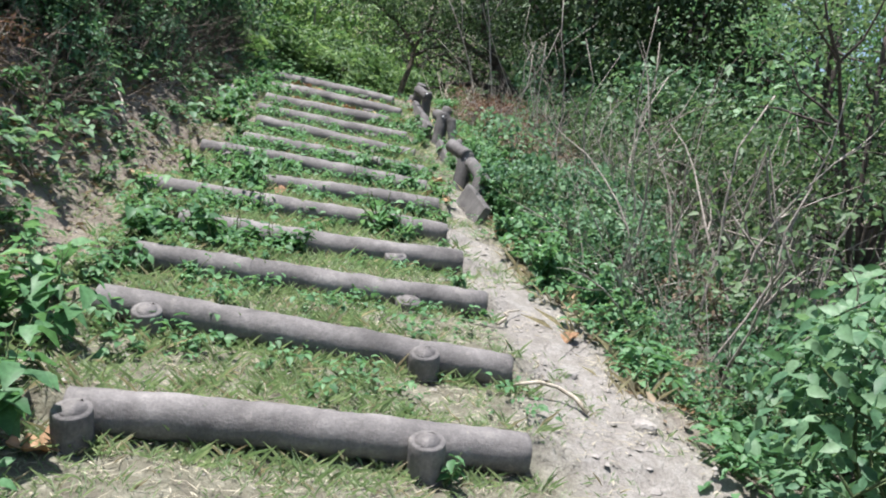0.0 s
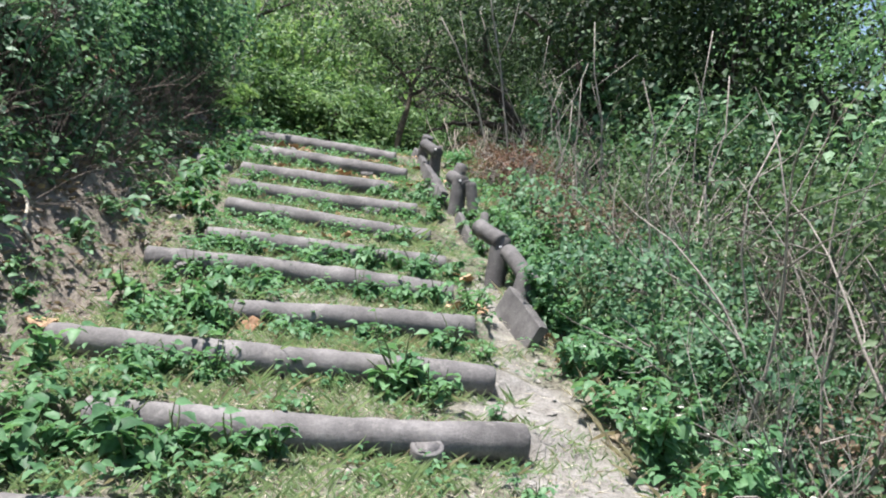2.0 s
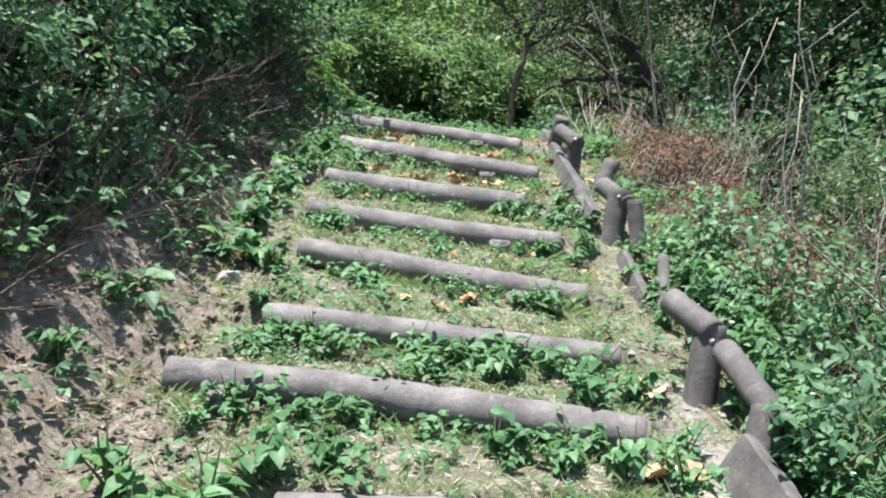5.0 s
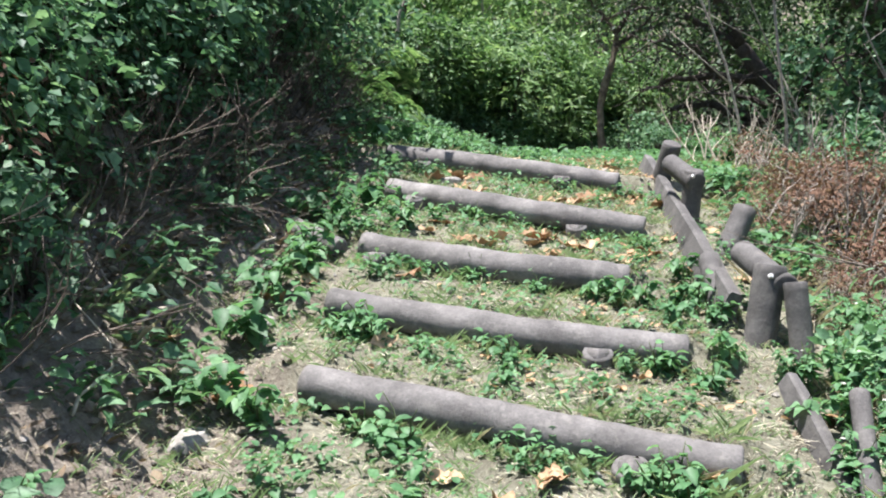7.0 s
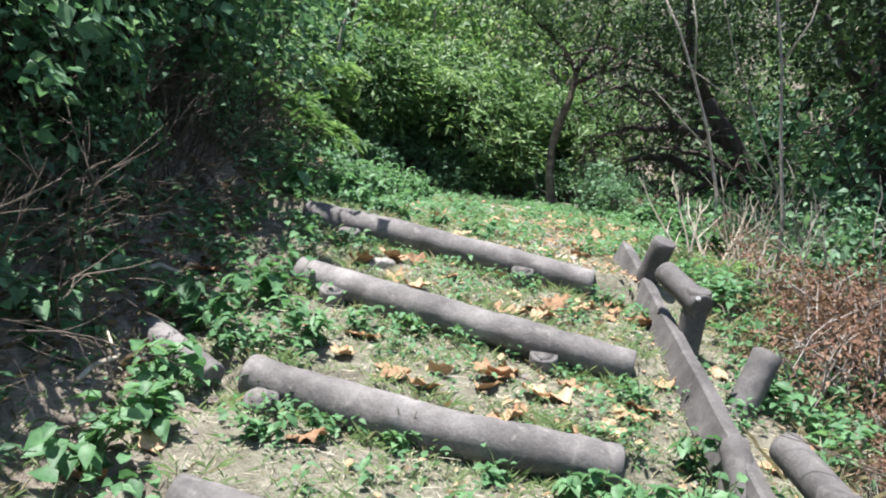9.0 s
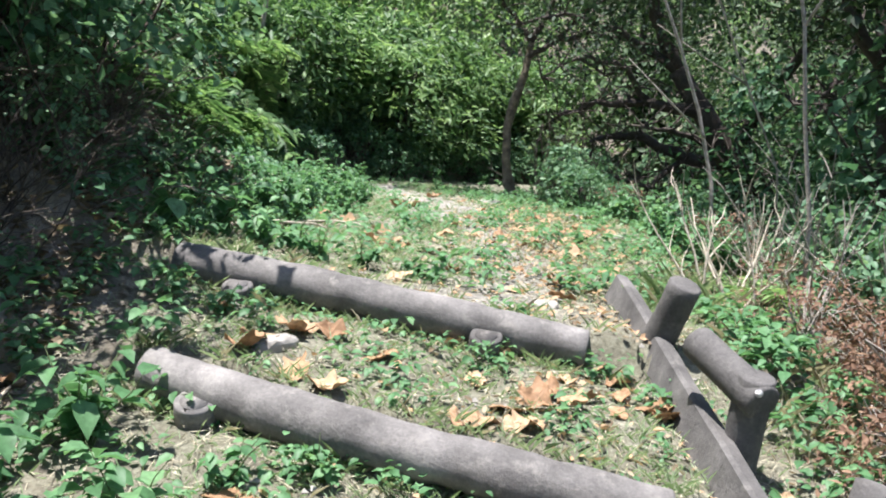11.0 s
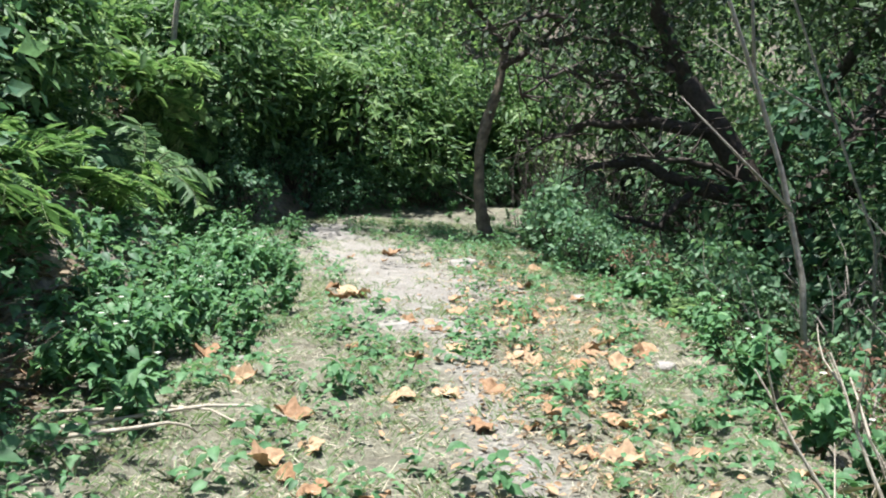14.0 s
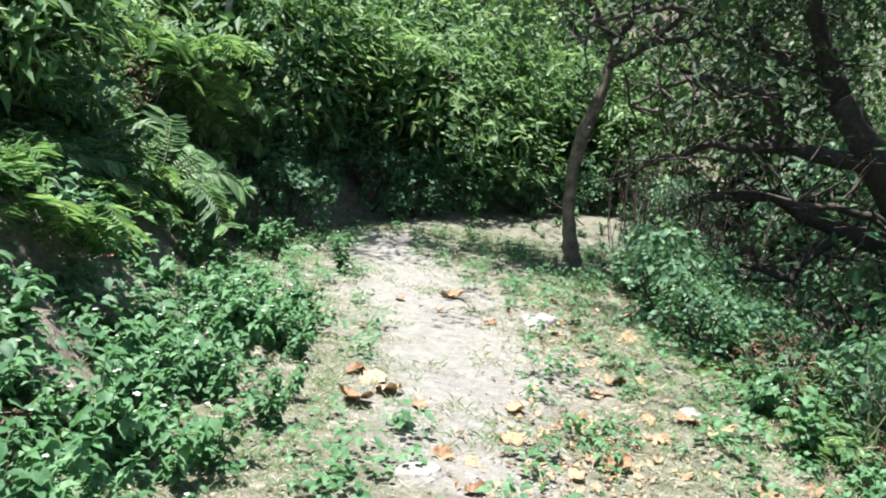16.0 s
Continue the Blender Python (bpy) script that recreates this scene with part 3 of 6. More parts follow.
def fern(seed, reach, fronds, mat=None):
    rnd = random.Random(seed)
    thing = new("fern")
    soup = Soup()
    pos, way, up, ln = [], [], [], []
    for f in range(fronds):
        a = 2 * math.pi * f / fronds + rnd.uniform(-.3, .3)
        L = reach * rnd.uniform(0.7, 1.1)
        o = Vector((math.cos(a), math.sin(a), 0))
        side = Vector((-o.y, o.x, 0))
        pts = [o * L * t * 0.85 + Vector((0, 0, L * (0.95 * t - 0.72 * t * t * (1 + 0.3 * rnd.random())))) for t in (0, .15, .3, .45, .6, .75, .9, 1)]
        soup.tube(pts, [0.006, .0055, .005, .0045, .004, .003, .002, .001], 4, 0, False)
        for j in range(22):
            t = 0.15 + 0.85 * j / 22
            i = min(int(t * 7), 6)
            p = pts[i].lerp(pts[i + 1], t * 7 - i)
            run = (pts[i + 1] - pts[i]).normalized()
            for sg in (-1, 1):
                pos.append(p)
                way.append(side * sg + run * 0.45 + Vector((0, 0, rnd.uniform(-.2, .1))))
                up.append(Vector((0, 0, 1)) - run * 0.2)
                ln.append(L * 0.26 * math.sin(math.pi * min(1, 0.18 + 0.82 * (1 - t) * 1.1)) * rnd.uniform(.85, 1.1) + 0.01)
    stuff_part("stalk", soup.mesh("stalk", STEM_GREEN), thing)
    ln = np.array(ln)
    stuff_part("foliage", leaf_mesh("foliage", pos, way, up, ln, ln * 0.15, mat or LEAF_YELLOW, False, 0.1, 0.15), thing)
    return tagged(thing, "arching yellow-green fern on the bank", "fern", "ferns on the bank")


def bare_brush(seed, tall, wide, count, mat, r0=0.007, name="dry_brush", label="leafless grey dry brush", lean=0.0, forks=3, arch=0.0, split=False):
    """Leafless stems that fork; split: each stem and twig can be picked apart."""
    rnd = random.Random(seed)
    thing = new(name)
    whole = Soup()
    for _ in range(count):
        soup = Soup() if split else whole
        a = rnd.uniform(0, 2 * math.pi)
        d = Vector((math.cos(a) * wide / tall * rnd.random() + lean, math.sin(a) * wide / tall * rnd.random(), 1)).normalized()
        p = Vector((math.cos(a), math.sin(a), 0)) * rnd.random() * wide * 0.3
        h = tall * rnd.uniform(0.5, 1.0)
        pts = [p]
        for j in range(7):
            d = (d + Vector((rnd.uniform(-.2, .2), rnd.uniform(-.2, .2), rnd.uniform(-.06, .06) - arch * j / 6))).normalized()
            pts.append(pts[-1] + d * h / 7)
        rr = r0 * rnd.uniform(0.6, 1.3)
        soup.tube(pts, [rr * (1 - 0.1 * j) for j in range(8)], 5 if split else 4, 0.1 if split else 0, False)
        stem = part("stem", soup.mesh("stem", mat), thing) if split else None
        for _ in range(forks):
            i = rnd.randint(2, 6)
            q = [pts[i]]
            e = (d + Vector((rnd.uniform(-.8, .8), rnd.uniform(-.8, .8), rnd.uniform(-.2, .4)))).normalized()
            for j in range(4):
                e = (e + Vector((rnd.uniform(-.25, .25), rnd.uniform(-.25, .25), rnd.uniform(-.1, .15)))).normalized()
                q.append(q[-1] + e * h * rnd.uniform(0.06, 0.11))
            twig = Soup() if split else whole
            twig.tube(q, [rr * 0.55, rr * 0.45, rr * 0.35, rr * 0.25, rr * 0.12], 3, 0, False)
            if split:
                part("twig", twig.mesh("twig", mat), stem)
    if not split:
        stuff_part("branchwork", whole.mesh("branchwork", mat), thing)
    return tagged(thing, label, "brush", "dry brush on the slope")


def open_bank(x, y):
    """Bare sunlit soil at the foot of the bank beside the middle steps, and the shaded end of the path."""
    if 1.0 < y < 6.4 and along(LEFT_EDGE, y) - (0.5 if 2.7 < y < 4.9 else 0.3 if y < 5.2 else 0.3) < x < -1.0:
        return True
    return 17.0 < y < 19.0 and -2.1 < x < 0.8


rnd = random.Random(7)
WEED_LOW = Kind([broadleaf_weed(100 + i, 0.2, 46, 0.065) for i in range(4)])
WEED_TALL = Kind([broadleaf_weed(120 + i, 0.36, 44, 0.12, label="tall broad-leaved green weed beside the steps") for i in range(4)])
WEED_FLOWER = Kind([broadleaf_weed(140 + i, 0.42, 120, 0.075, "flowering_weed", flowers=1, label="bushy green weed with tiny white flowers beside the rail") for i in range(3)])
BUSH_NEAR = Kind([shrub(200 + i, 1.0, 1.15, 46, 15, 0.085, LEAF_SHADE, STEM_GREEN, "bush", "green broad-leaved bush on the slope below the path", "bushes on the slope", 0.34, True) for i in range(3)])
SHRUB_DARK = Kind([shrub(220 + i, 2.2, 2.2, 60, 20, 0.12, LEAF_SHADE, TWIG_DARK, "shrub", "dark glossy-leaved shrub crowding the bank", "shrubs on the bank", 0.36) for i in range(4)], open_bank)
SHRUB_MIX = Kind([shrub(240 + i, 2.0, 2.0, 56, 24, 0.08, LEAF_MIX, TWIG, "shrub", "dusty green shrub with bare twigs on the slope", "shrubs on the slope", 0.26) for i in range(4)])
SHRUB_YELLOW = Kind([shrub(260 + i, 2.4, 2.6, 90, 17, 0.27, LEAF_YELLOW, TWIG_DARK, "shrub", "sunlit yellow-green shrub on the far bank", "shrubs on the far bank", 0.16, False, 0.6, -0.45) for i in range(4)])
SMALL_BUSH = Kind([shrub(230 + i, 1.0, 1.05, 42, 15, 0.09, LEAF_SHADE, TWIG_DARK, "bush", "small dark-leaved bush clinging to the bank", "bushes on the bank", 0.36) for i in range(4)], open_bank)
RUSTY = Kind([shrub(280 + i, 0.8, 1.0, 40, 13, 0.06, LEAF_RUST, TWIG, "dead_shrub", "rust-brown withered shrub beside the handrail", "withered shrubs", 0.2, False, 0.4) for i in range(3)], open_bank)
SHRUB_DRY = Kind([shrub(290 + i, 0.9, 1.0, 40, 14, 0.07, LEAF_DRY, TWIG, "dead_shrub", "grey-brown dried-out shrub on the slope", "withered shrubs", 0.24, False, 0.3) for i in range(3)])
BRUSH_FINE = Kind([bare_brush(360 + i, 1.1, 1.0, 10, TWIG, 0.0045, "dry_brush", "tangle of fine dry grey sticks") for i in range(3)])
FERNS = Kind([fern(300 + i, 0.75, 11) for i in range(3)])
BRUSH = Kind([bare_brush(320 + i, 1.3, 0.7, 9, TWIG) for i in range(4)])
BRUSH_DARK = Kind([bare_brush(340 + i, 1.4, 1.4, 12, TWIG_DARK, 0.008, "twigs", "tangle of dark bare twigs under the shrubs") for i in range(3)], open_bank)
BRUSH_BANK = Kind([bare_brush(350 + i, 0.7, 0.7, 9, TWIG_MID, 0.005, "twigs", "tangle of dry brown twigs on the bank") for i in range(3)])

BRUSH_TANGLE = Kind([bare_brush(380 + i, 1.0, 1.3, 9, TWIG_MID, 0.007, "twigs", "tangle of crooked dry twigs overhanging the bank", 0.15, 6, 0.22) for i in range(4)], open_bank)
BRUSH_ARCH = Kind([bare_brush(390 + i, 2.0, 1.6, 4, (TWIG, TWIG, TWIG_MID)[i], 0.011, "dry_brush", "arching bare grey stems rising from the slope", 0.1, 4, 0.16, True) for i in range(3)])


def spin():
    return rnd.uniform(0, 360)


# weeds on the treads and along their edges: x, y, size
LOW = [(0.32, 2.22, 1.15), (0.42, 2.30, 1.0), (0.25, 2.28, .9), (-0.62, 2.75, 1.3), (-0.8, 2.85, 1.4), (-0.95, 2.7, 1.3), (-0.7, 3.05, 1.2), (-1.1, 2.95, 1.3),
       (-0.5, 3.2, 1.0), (-0.3, 1.58, 1.1), (-0.5, 1.55, 1.2), (-0.7, 1.6, 1.2), (-0.62, 0.92, 1.0), (0.62, -0.42, 0.9), (-0.1, 4.05, 1.0), (0.1, 4.0, 1.1),
       (0.3, 4.08, 1.0), (0.0, 4.15, 0.9), (0.45, 4.0, 1.1), (0.62, 3.9, 1.1), (-0.75, 4.1, 1.0), (0.15, 6.2, 1.0), (0.3, 6.3, 1.1), (0.45, 6.25, 1.1), (0.05, 6.28, .9),
       (0.55, 6.4, 1.0), (0.4, 6.0, 0.9), (-0.55, 6.38, 1.0), (-0.85, 6.32, .8), (-1.0, 6.2, .9), (-1.35, 6.75, .8), (-0.9, 7.2, 0.9), (-0.65, 7.3, .9),
       (-0.9, 5.6, 1.0), (-0.65, 5.5, .8), (-1.0, 5.55, .9), (-0.6, 4.85, 0.9), (-1.1, 4.8, 1.1), (-1.2, 8.2, 0.8), (-0.95, 8.85, 1.0), (-0.75, 8.9, .9), (-1.1, 9.0, 1.0),
       (-0.5, 8.95, .9), (-1.3, 9.2, 1.1), (0.7, 3.3, 1.0), (0.75, 3.6, 1.1), (0.8, 5.3, 1.1), (0.85, 5.6, 1.1), (0.7, 2.0, .7), (0.1, 3.3, .7), (-0.3, 5.3, .7)]
LOW += [(-0.42, 0.2, .6), (-0.1, 0.1, .5), (-0.72, 1.5, 1.2), (-0.6, 1.35, 1.3), (0.3, 2.2, 1.5), (0.42, 2.1, 1.2), (0.5, 3.3, 1.2), (0.3, 3.35, 1.1), (0.55, 2.75, 1.2), (0.05, 3.95, 1.2), (0.4, 3.85, 1.2), (-0.2, 3.9, 1.0), (-0.2, 3.5, .8), (0.35, 3.52, .9), (-0.45, 3.52, 1.0), (-0.9, 3.5, 1.1), (0.5, 3.5, .8), (-0.3, 4.1, 1.0), (0.15, 4.2, 1.1), (0.25, 4.75, .8), (-0.15, 4.8, .7), (-0.75, 4.9, .8), (0.5, 5.5, 1.0), (0.6, 5.75, 1.0), (0.3, 5.6, .8), (-0.5, 2.3, .8), (0.2, 2.9, .8), (-0.2, 2.9, .7), (0.7, 2.6, .8), (0.75, 1.35, .7), (-0.15, 1.6, .9), (0.1, 0.95, .6), (-0.9, 0.9, 1.0), (-1.0, 3.4, .8), (-1.05, 4.3, .7), (0.5, 6.6, 1.0), (0.6, 6.15, 1.0), (-0.2, 6.3, .8), (0.35, 7.1, .7)]
LOW += [(-0.95, 0.55, .8), (-0.55, 0.85, .8), (-1.0, 0.9, 1.0)]
for _ in range(34):
    k = rnd.randint(3, 9)
    x = rnd.choice([rnd.uniform(-0.95, -0.3), rnd.uniform(-0.3, 0.55)])
    LOW.append((x, log_y(k, x) - rnd.uniform(0.1, 0.3), rnd.uniform(0.6, 1.05)))
for x, y, s in LOW:
    WEED_LOW.put(stand(x, y, s * rnd.uniform(0.85, 1.1), spin(), rnd.uniform(-8, 8), rnd.uniform(-8, 8)))
TALL = [(-0.98, 0.05, 1.1), (-1.1, 0.35, 1.1), (-1.15, -0.35, 1.25), (-1.0, -0.75, 1.2), (-1.25, -0.6, 1.2), (-0.95, 1.3, .8), (-1.05, 1.7, .75), (-0.85, 1.5, .65), (-1.2, 2.05, .8), (-0.86, -0.6, 1.1), (-0.98, -0.5, 1.25), (-0.95, -0.85, 1.0), (-1.2, 0.15, .9),
        (-1.2, 4.9, .8), (-1.35, 5.4, .9), (-1.3, 6.1, .75), (-1.45, 6.4, .85), (-1.5, 6.9, 1.0), (-1.45, 5.9, .9), (-1.3, 7.25, .9), (-1.05, 6.9, .7), (-1.55, 9.2, 1.0), (-1.6, 8.9, 1.1), (-1.3, 9.0, 0.8)]
for x, y, s in TALL:
    WEED_TALL.put(stand(x, y, s, spin(), rnd.uniform(-8, 8), rnd.uniform(-8, 8)))
# flowering weeds by the rail and on the slope
for _ in range(58):
    y = rnd.uniform(1.4, 6.2)
    x = along(RIGHT_EDGE, y) + abs(rnd.gauss(0.06, 0.34))
    WEED_FLOWER.put(stand(x, y, rnd.uniform(0.6, 1.05), spin(), rnd.uniform(-8, 8), rnd.uniform(-8, 8), 0.04))
for x, y, s in [(0.92, 5.02, .6), (1.03, 4.85, .7), (0.98, 5.35, .7), (1.06, 5.2, .8), (0.86, 4.75, .5), (0.82, 5.6, .5), (1.0, 4.6, .6)]:
    WEED_FLOWER.put(stand(x, y, s, spin(), 0, 0, 0.03))
for _ in range(46):
    y = rnd.uniform(9.8, 17)
    WEED_FLOWER.put(stand(along(RIGHT_EDGE, y) + abs(rnd.gauss(0.2, 0.3)), y, rnd.uniform(0.6, 1.1), spin(), 0, 0, 0.04))
for _ in range(70):
    y = rnd.uniform(10, 17.5)
    WEED_FLOWER.put(stand(along(LEFT_EDGE, y) - rnd.gauss(0.05, 0.35), y, rnd.uniform(0.6, 1.1), spin(), 0, 0, 0.04))

for _ in range(46):
    y = rnd.uniform(10.6, 14.2)
    x = along(LEFT_EDGE, y) + rnd.uniform(-0.15, 0.75)
    if sand_weight(x, y) < 0.4:
        WEED_FLOWER.put(stand(x, y, rnd.uniform(0.55, 0.95), spin(), 0, 0, 0.04))


def ground_cover(name, spots, seed, mat, leaf_len, leaves, tall, label):
    """Low seedlings too many to count, one joined mesh."""
    rs = np.random.RandomState(seed)
    pos, way, up, ln = [], [], [], []
    for x, y, s in spots:
        k = int(leaves * s)
        h = rs.uniform(0.15, 1, k) * tall * s
        a = rs.uniform(0, 2 * np.pi, k)
        r = rs.uniform(0, 0.8, k) * tall * s
        pos.append(np.stack([x + np.cos(a) * r, y + np.sin(a) * r, height(x, y) - 0.005 + h], 1))
        b = a + rs.normal(0, 0.7, k)
        way.append(np.stack([np.cos(b), np.sin(b), rs.uniform(-0.6, 0.5, k)], 1))
        up.append(np.stack([rs.normal(0, .3, k), rs.normal(0, .3, k), np.ones(k)], 1))
        ln.append(leaf_len * s * rs.uniform(0.5, 1.2, k))
    pos, way, up, ln = (np.concatenate(v) for v in (pos, way, up, ln))
    return tagged(new(name, leaf_mesh(name, pos, way, up, ln, ln * 0.36, mat, True, 0.25, 0.2)), label, "ground cover", kind="stuff")


spots = []
for _ in range(420):
    y = rnd.uniform(-2.2, 17)
    x = along(LEFT_EDGE, y) + rnd.gauss(-0.15, 0.35)
    if not open_bank(x, y) or rnd.random() < 0.3:
        spots.append((x, y, rnd.uniform(0.5, 1.2)))
for _ in range(420):
    y = rnd.uniform(8.8, 19)
    x = rnd.uniform(along(LEFT_EDGE, y), along(RIGHT_EDGE, y) + 0.2)
    if sand_weight(x, y) < 0.66:
        spots.append((x, y, rnd.uniform(0.5, 1.1)))
for _ in range(620):
    y = rnd.uniform(-0.2, 8.4)
    x = rnd.uniform(along(LEFT_EDGE, y) + 0.2, along(RIGHT_EDGE, y) - 0.1)
    if sand_weight(x, y) < 0.5:
        spots.append((x, y, rnd.uniform(0.35, 0.8) * (1.25 if x < -0.2 and y < 5 else 1.0)))
for _ in range(420):
    y = rnd.uniform(-1.5, 9)
    spots.append((along(RIGHT_EDGE, y) + abs(rnd.gauss(0.1, 0.6)), y, rnd.uniform(0.6, 1.3)))
ground_cover("ground_cover", spots, 5, LEAF_WEED, 0.06, 26, 0.14, "low green seedlings spread over the dry earth")

for _ in range(16):
    y = rnd.uniform(17.8, 22)
    WEED_LOW.put(stand(rnd.uniform(-1.6, 1.0), y, rnd.uniform(0.6, 1.0), spin(), 0, 0, 0.02))
for _ in range(18):
    y = rnd.uniform(20.5, 24)
    WEED_FLOWER.put(stand(rnd.uniform(-1.6, 1.6), y, rnd.uniform(0.5, 1.0), spin(), 0, 0, 0.04))
for _ in range(14):
    y = rnd.uniform(17.0, 21.5)
    BRUSH_DARK.put(stand(rnd.uniform(1.0, 3.2), y, rnd.uniform(0.8, 1.5), spin(), rnd.uniform(-30, 30), rnd.uniform(-30, 30), 0.04))
for _ in range(14):
    y = rnd.uniform(20.8, 24)
    SMALL_BUSH.put(stand(rnd.uniform(-1.4, 4.0), y, rnd.uniform(0.6, 1.2), spin(), 0, 0, 0.05))
for _ in range(14):
    SMALL_BUSH.put(stand(rnd.uniform(0.95, 2.8), rnd.uniform(16.6, 19.5), rnd.uniform(0.45, 0.8), spin(), 0, 0, 0.05))
for _ in range(11):
    y = rnd.uniform(14.5, 16.8)
    SMALL_BUSH.put(stand(rnd.uniform(0.85, 2.6), y, rnd.uniform(0.5, 0.9), spin(), 0, 0, 0.05))
spots = []
for _ in range(520):
    y = rnd.uniform(-1.5, 14)
    x = along(LEFT_EDGE, y) - rnd.uniform(0.2, 2.2)
    if not open_bank(x, y) or rnd.random() < 0.2:
        spots.append((x, y, rnd.uniform(0.8, 1.7)))
ground_cover("bank_cover", spots, 6, LEAF_SHADE, 0.06, 18, 0.16, "dark green seedlings and creepers over the bank")
for _ in range(14):
    y = rnd.uniform(10.8, 15.5)
    FERNS.put(stand(along(RIGHT_EDGE, y) + rnd.uniform(0.2, 0.9), y, rnd.uniform(0.45, 0.75), spin(), 0, 0, 0.02))
for _ in range(6):
    y = rnd.uniform(10.5, 15)
    RUSTY.put(stand(along(RIGHT_EDGE, y) + rnd.uniform(0.2, 0.8), y, rnd.uniform(0.4, 0.65), spin(), 0, 0, 0.04))
# big bushes near the start, below the sand
for x, y, s in [(2.25, -0.7, 0.9), (2.35, -0.15, 1.0), (2.2, 0.35, 0.6), (2.75, -0.6, 1.3), (2.75, 0.3, 1.1), (2.5, 0.9, 0.5), (3.3, -0.2, 1.5), (3.2, 0.9, .8), (2.0, 0.7, .35), (1.85, 1.2, .35), (2.2, -1.3, .7)]:
    BUSH_NEAR.put(stand(x, y, s, spin(), 0, 0, 0.05))
for _ in range(13):
    y = rnd.uniform(10.0, 16.6)
    BUSH_NEAR.put(stand(along(RIGHT_EDGE, y) + rnd.uniform(0.55, 1.6), y, rnd.uniform(0.6, 1.0), spin(), 0, 0, 0.05))
for x, y, s in [(1.35, 3.4, .6), (1.5, 4.1, .65), (1.45, 4.9, .7), (1.4, 5.6, .7), (1.6, 2.8, .55), (1.75, 3.6, .7)]:
    BUSH_NEAR.put(stand(x, y, s, spin(), 0, 0, 0.05))
# withered shrubs and dry brush
for _ in range(16):
    y = rnd.uniform(6.6, 9.2)
    RUSTY.put(stand(along(RIGHT_EDGE, y) + rnd.uniform(0.25, 1.0), y, rnd.uniform(0.55, 0.85), spin(), 0, 0, 0.04))
for _ in range(20):
    y = rnd.uniform(5.6, 9.4)
    RUSTY.put(stand(along(RIGHT_EDGE, y) + rnd.uniform(0.3, 1.6), y, rnd.uniform(0.35, 0.8), spin(), 0, 0, 0.04))
for _ in range(34):
    y = rnd.uniform(0.8, 8.0)
    BRUSH_ARCH.put(stand(along(RIGHT_EDGE, y) + rnd.uniform(0.9, 2.7), y, rnd.uniform(0.6, 1.1), spin(), rnd.uniform(-12, 12), rnd.uniform(-12, 12), 0.05))
for _ in range(14):
    y = rnd.uniform(8.0, 15.0)
    BRUSH_ARCH.put(stand(along(RIGHT_EDGE, y) + rnd.uniform(1.2, 2.6), y, rnd.uniform(0.6, 1.0), spin(), rnd.uniform(-12, 12), rnd.uniform(-12, 12), 0.05))
for _ in range(4):
    y = rnd.uniform(1.0, 6.5)
    BRUSH.put(stand(along(RIGHT_EDGE, y) + rnd.uniform(1.2, 2.6), y, rnd.uniform(1.0, 1.8), spin(), rnd.uniform(-14, 14), rnd.uniform(-5, 25), 0.05))
for _ in range(6):
    y = rnd.uniform(0.6, 6.5)
    BRUSH.put(stand(along(RIGHT_EDGE, y) + rnd.uniform(0.9, 2.3), y, rnd.uniform(0.7, 1.4), spin(), rnd.uniform(-20, 20), rnd.uniform(-20, 20), 0.05))
for _ in range(10):
    y = rnd.uniform(6.5, 13)
    BRUSH.put(stand(along(RIGHT_EDGE, y) + rnd.uniform(0.7, 2.0), y, rnd.uniform(0.7, 1.2), spin(), rnd.uniform(-14, 14), rnd.uniform(-14, 14), 0.05))
for _ in range(4):
    y = rnd.uniform(1.5, 6.5)
    SHRUB_DRY.put(stand(along(RIGHT_EDGE, y) + rnd.uniform(0.5, 1.9), y, rnd.uniform(0.5, 1.0), spin(), rnd.uniform(-15, 15), rnd.uniform(-15, 15), 0.04))
for _ in range(30):
    y = rnd.uniform(0.6, 6.2)
    BRUSH_FINE.put(stand(along(RIGHT_EDGE, y) + rnd.uniform(0.5, 2.0), y, rnd.uniform(0.45, 0.9), spin(), rnd.uniform(-40, 40), rnd.uniform(-40, 40), 0.03))
for _ in range(7):
    y = rnd.uniform(6.4, 10)
    FERNS.put(stand(along(RIGHT_EDGE, y) + rnd.uniform(0.3, 1.3), y, rnd.uniform(0.4, 0.7), spin(), 0, 0, 0.02))
for _ in range(16):
    y = rnd.uniform(1.0, 6.5)
    BUSH_NEAR.put(stand(along(RIGHT_EDGE, y) + rnd.uniform(0.7, 2.2), y, rnd.uniform(0.4, 0.8), spin(), 0, 0, 0.04))
for _ in range(26):
    y = rnd.uniform(-0.4, 6.0)
    SMALL_BUSH.put(stand(along(RIGHT_EDGE, y) + rnd.uniform(0.8, 2.4), y, rnd.uniform(0.4, 0.75), spin(), 0, 0, 0.04))
# dusty shrubs on the falling slope
for _ in range(30):
    y = rnd.uniform(2.0, 17)
    SHRUB_MIX.put(stand(along(RIGHT_EDGE, y) + rnd.uniform(1.9, 4.5), y, rnd.uniform(0.6, 1.1), spin(), 0, 0, 0.05))
for _ in range(14):
    y = rnd.uniform(8, 22)
    SHRUB_DARK.put(stand(along(RIGHT_EDGE, y) + rnd.uniform(2.4, 4.5), y, rnd.uniform(0.9, 1.4), spin(), 0, 0, 0.05))
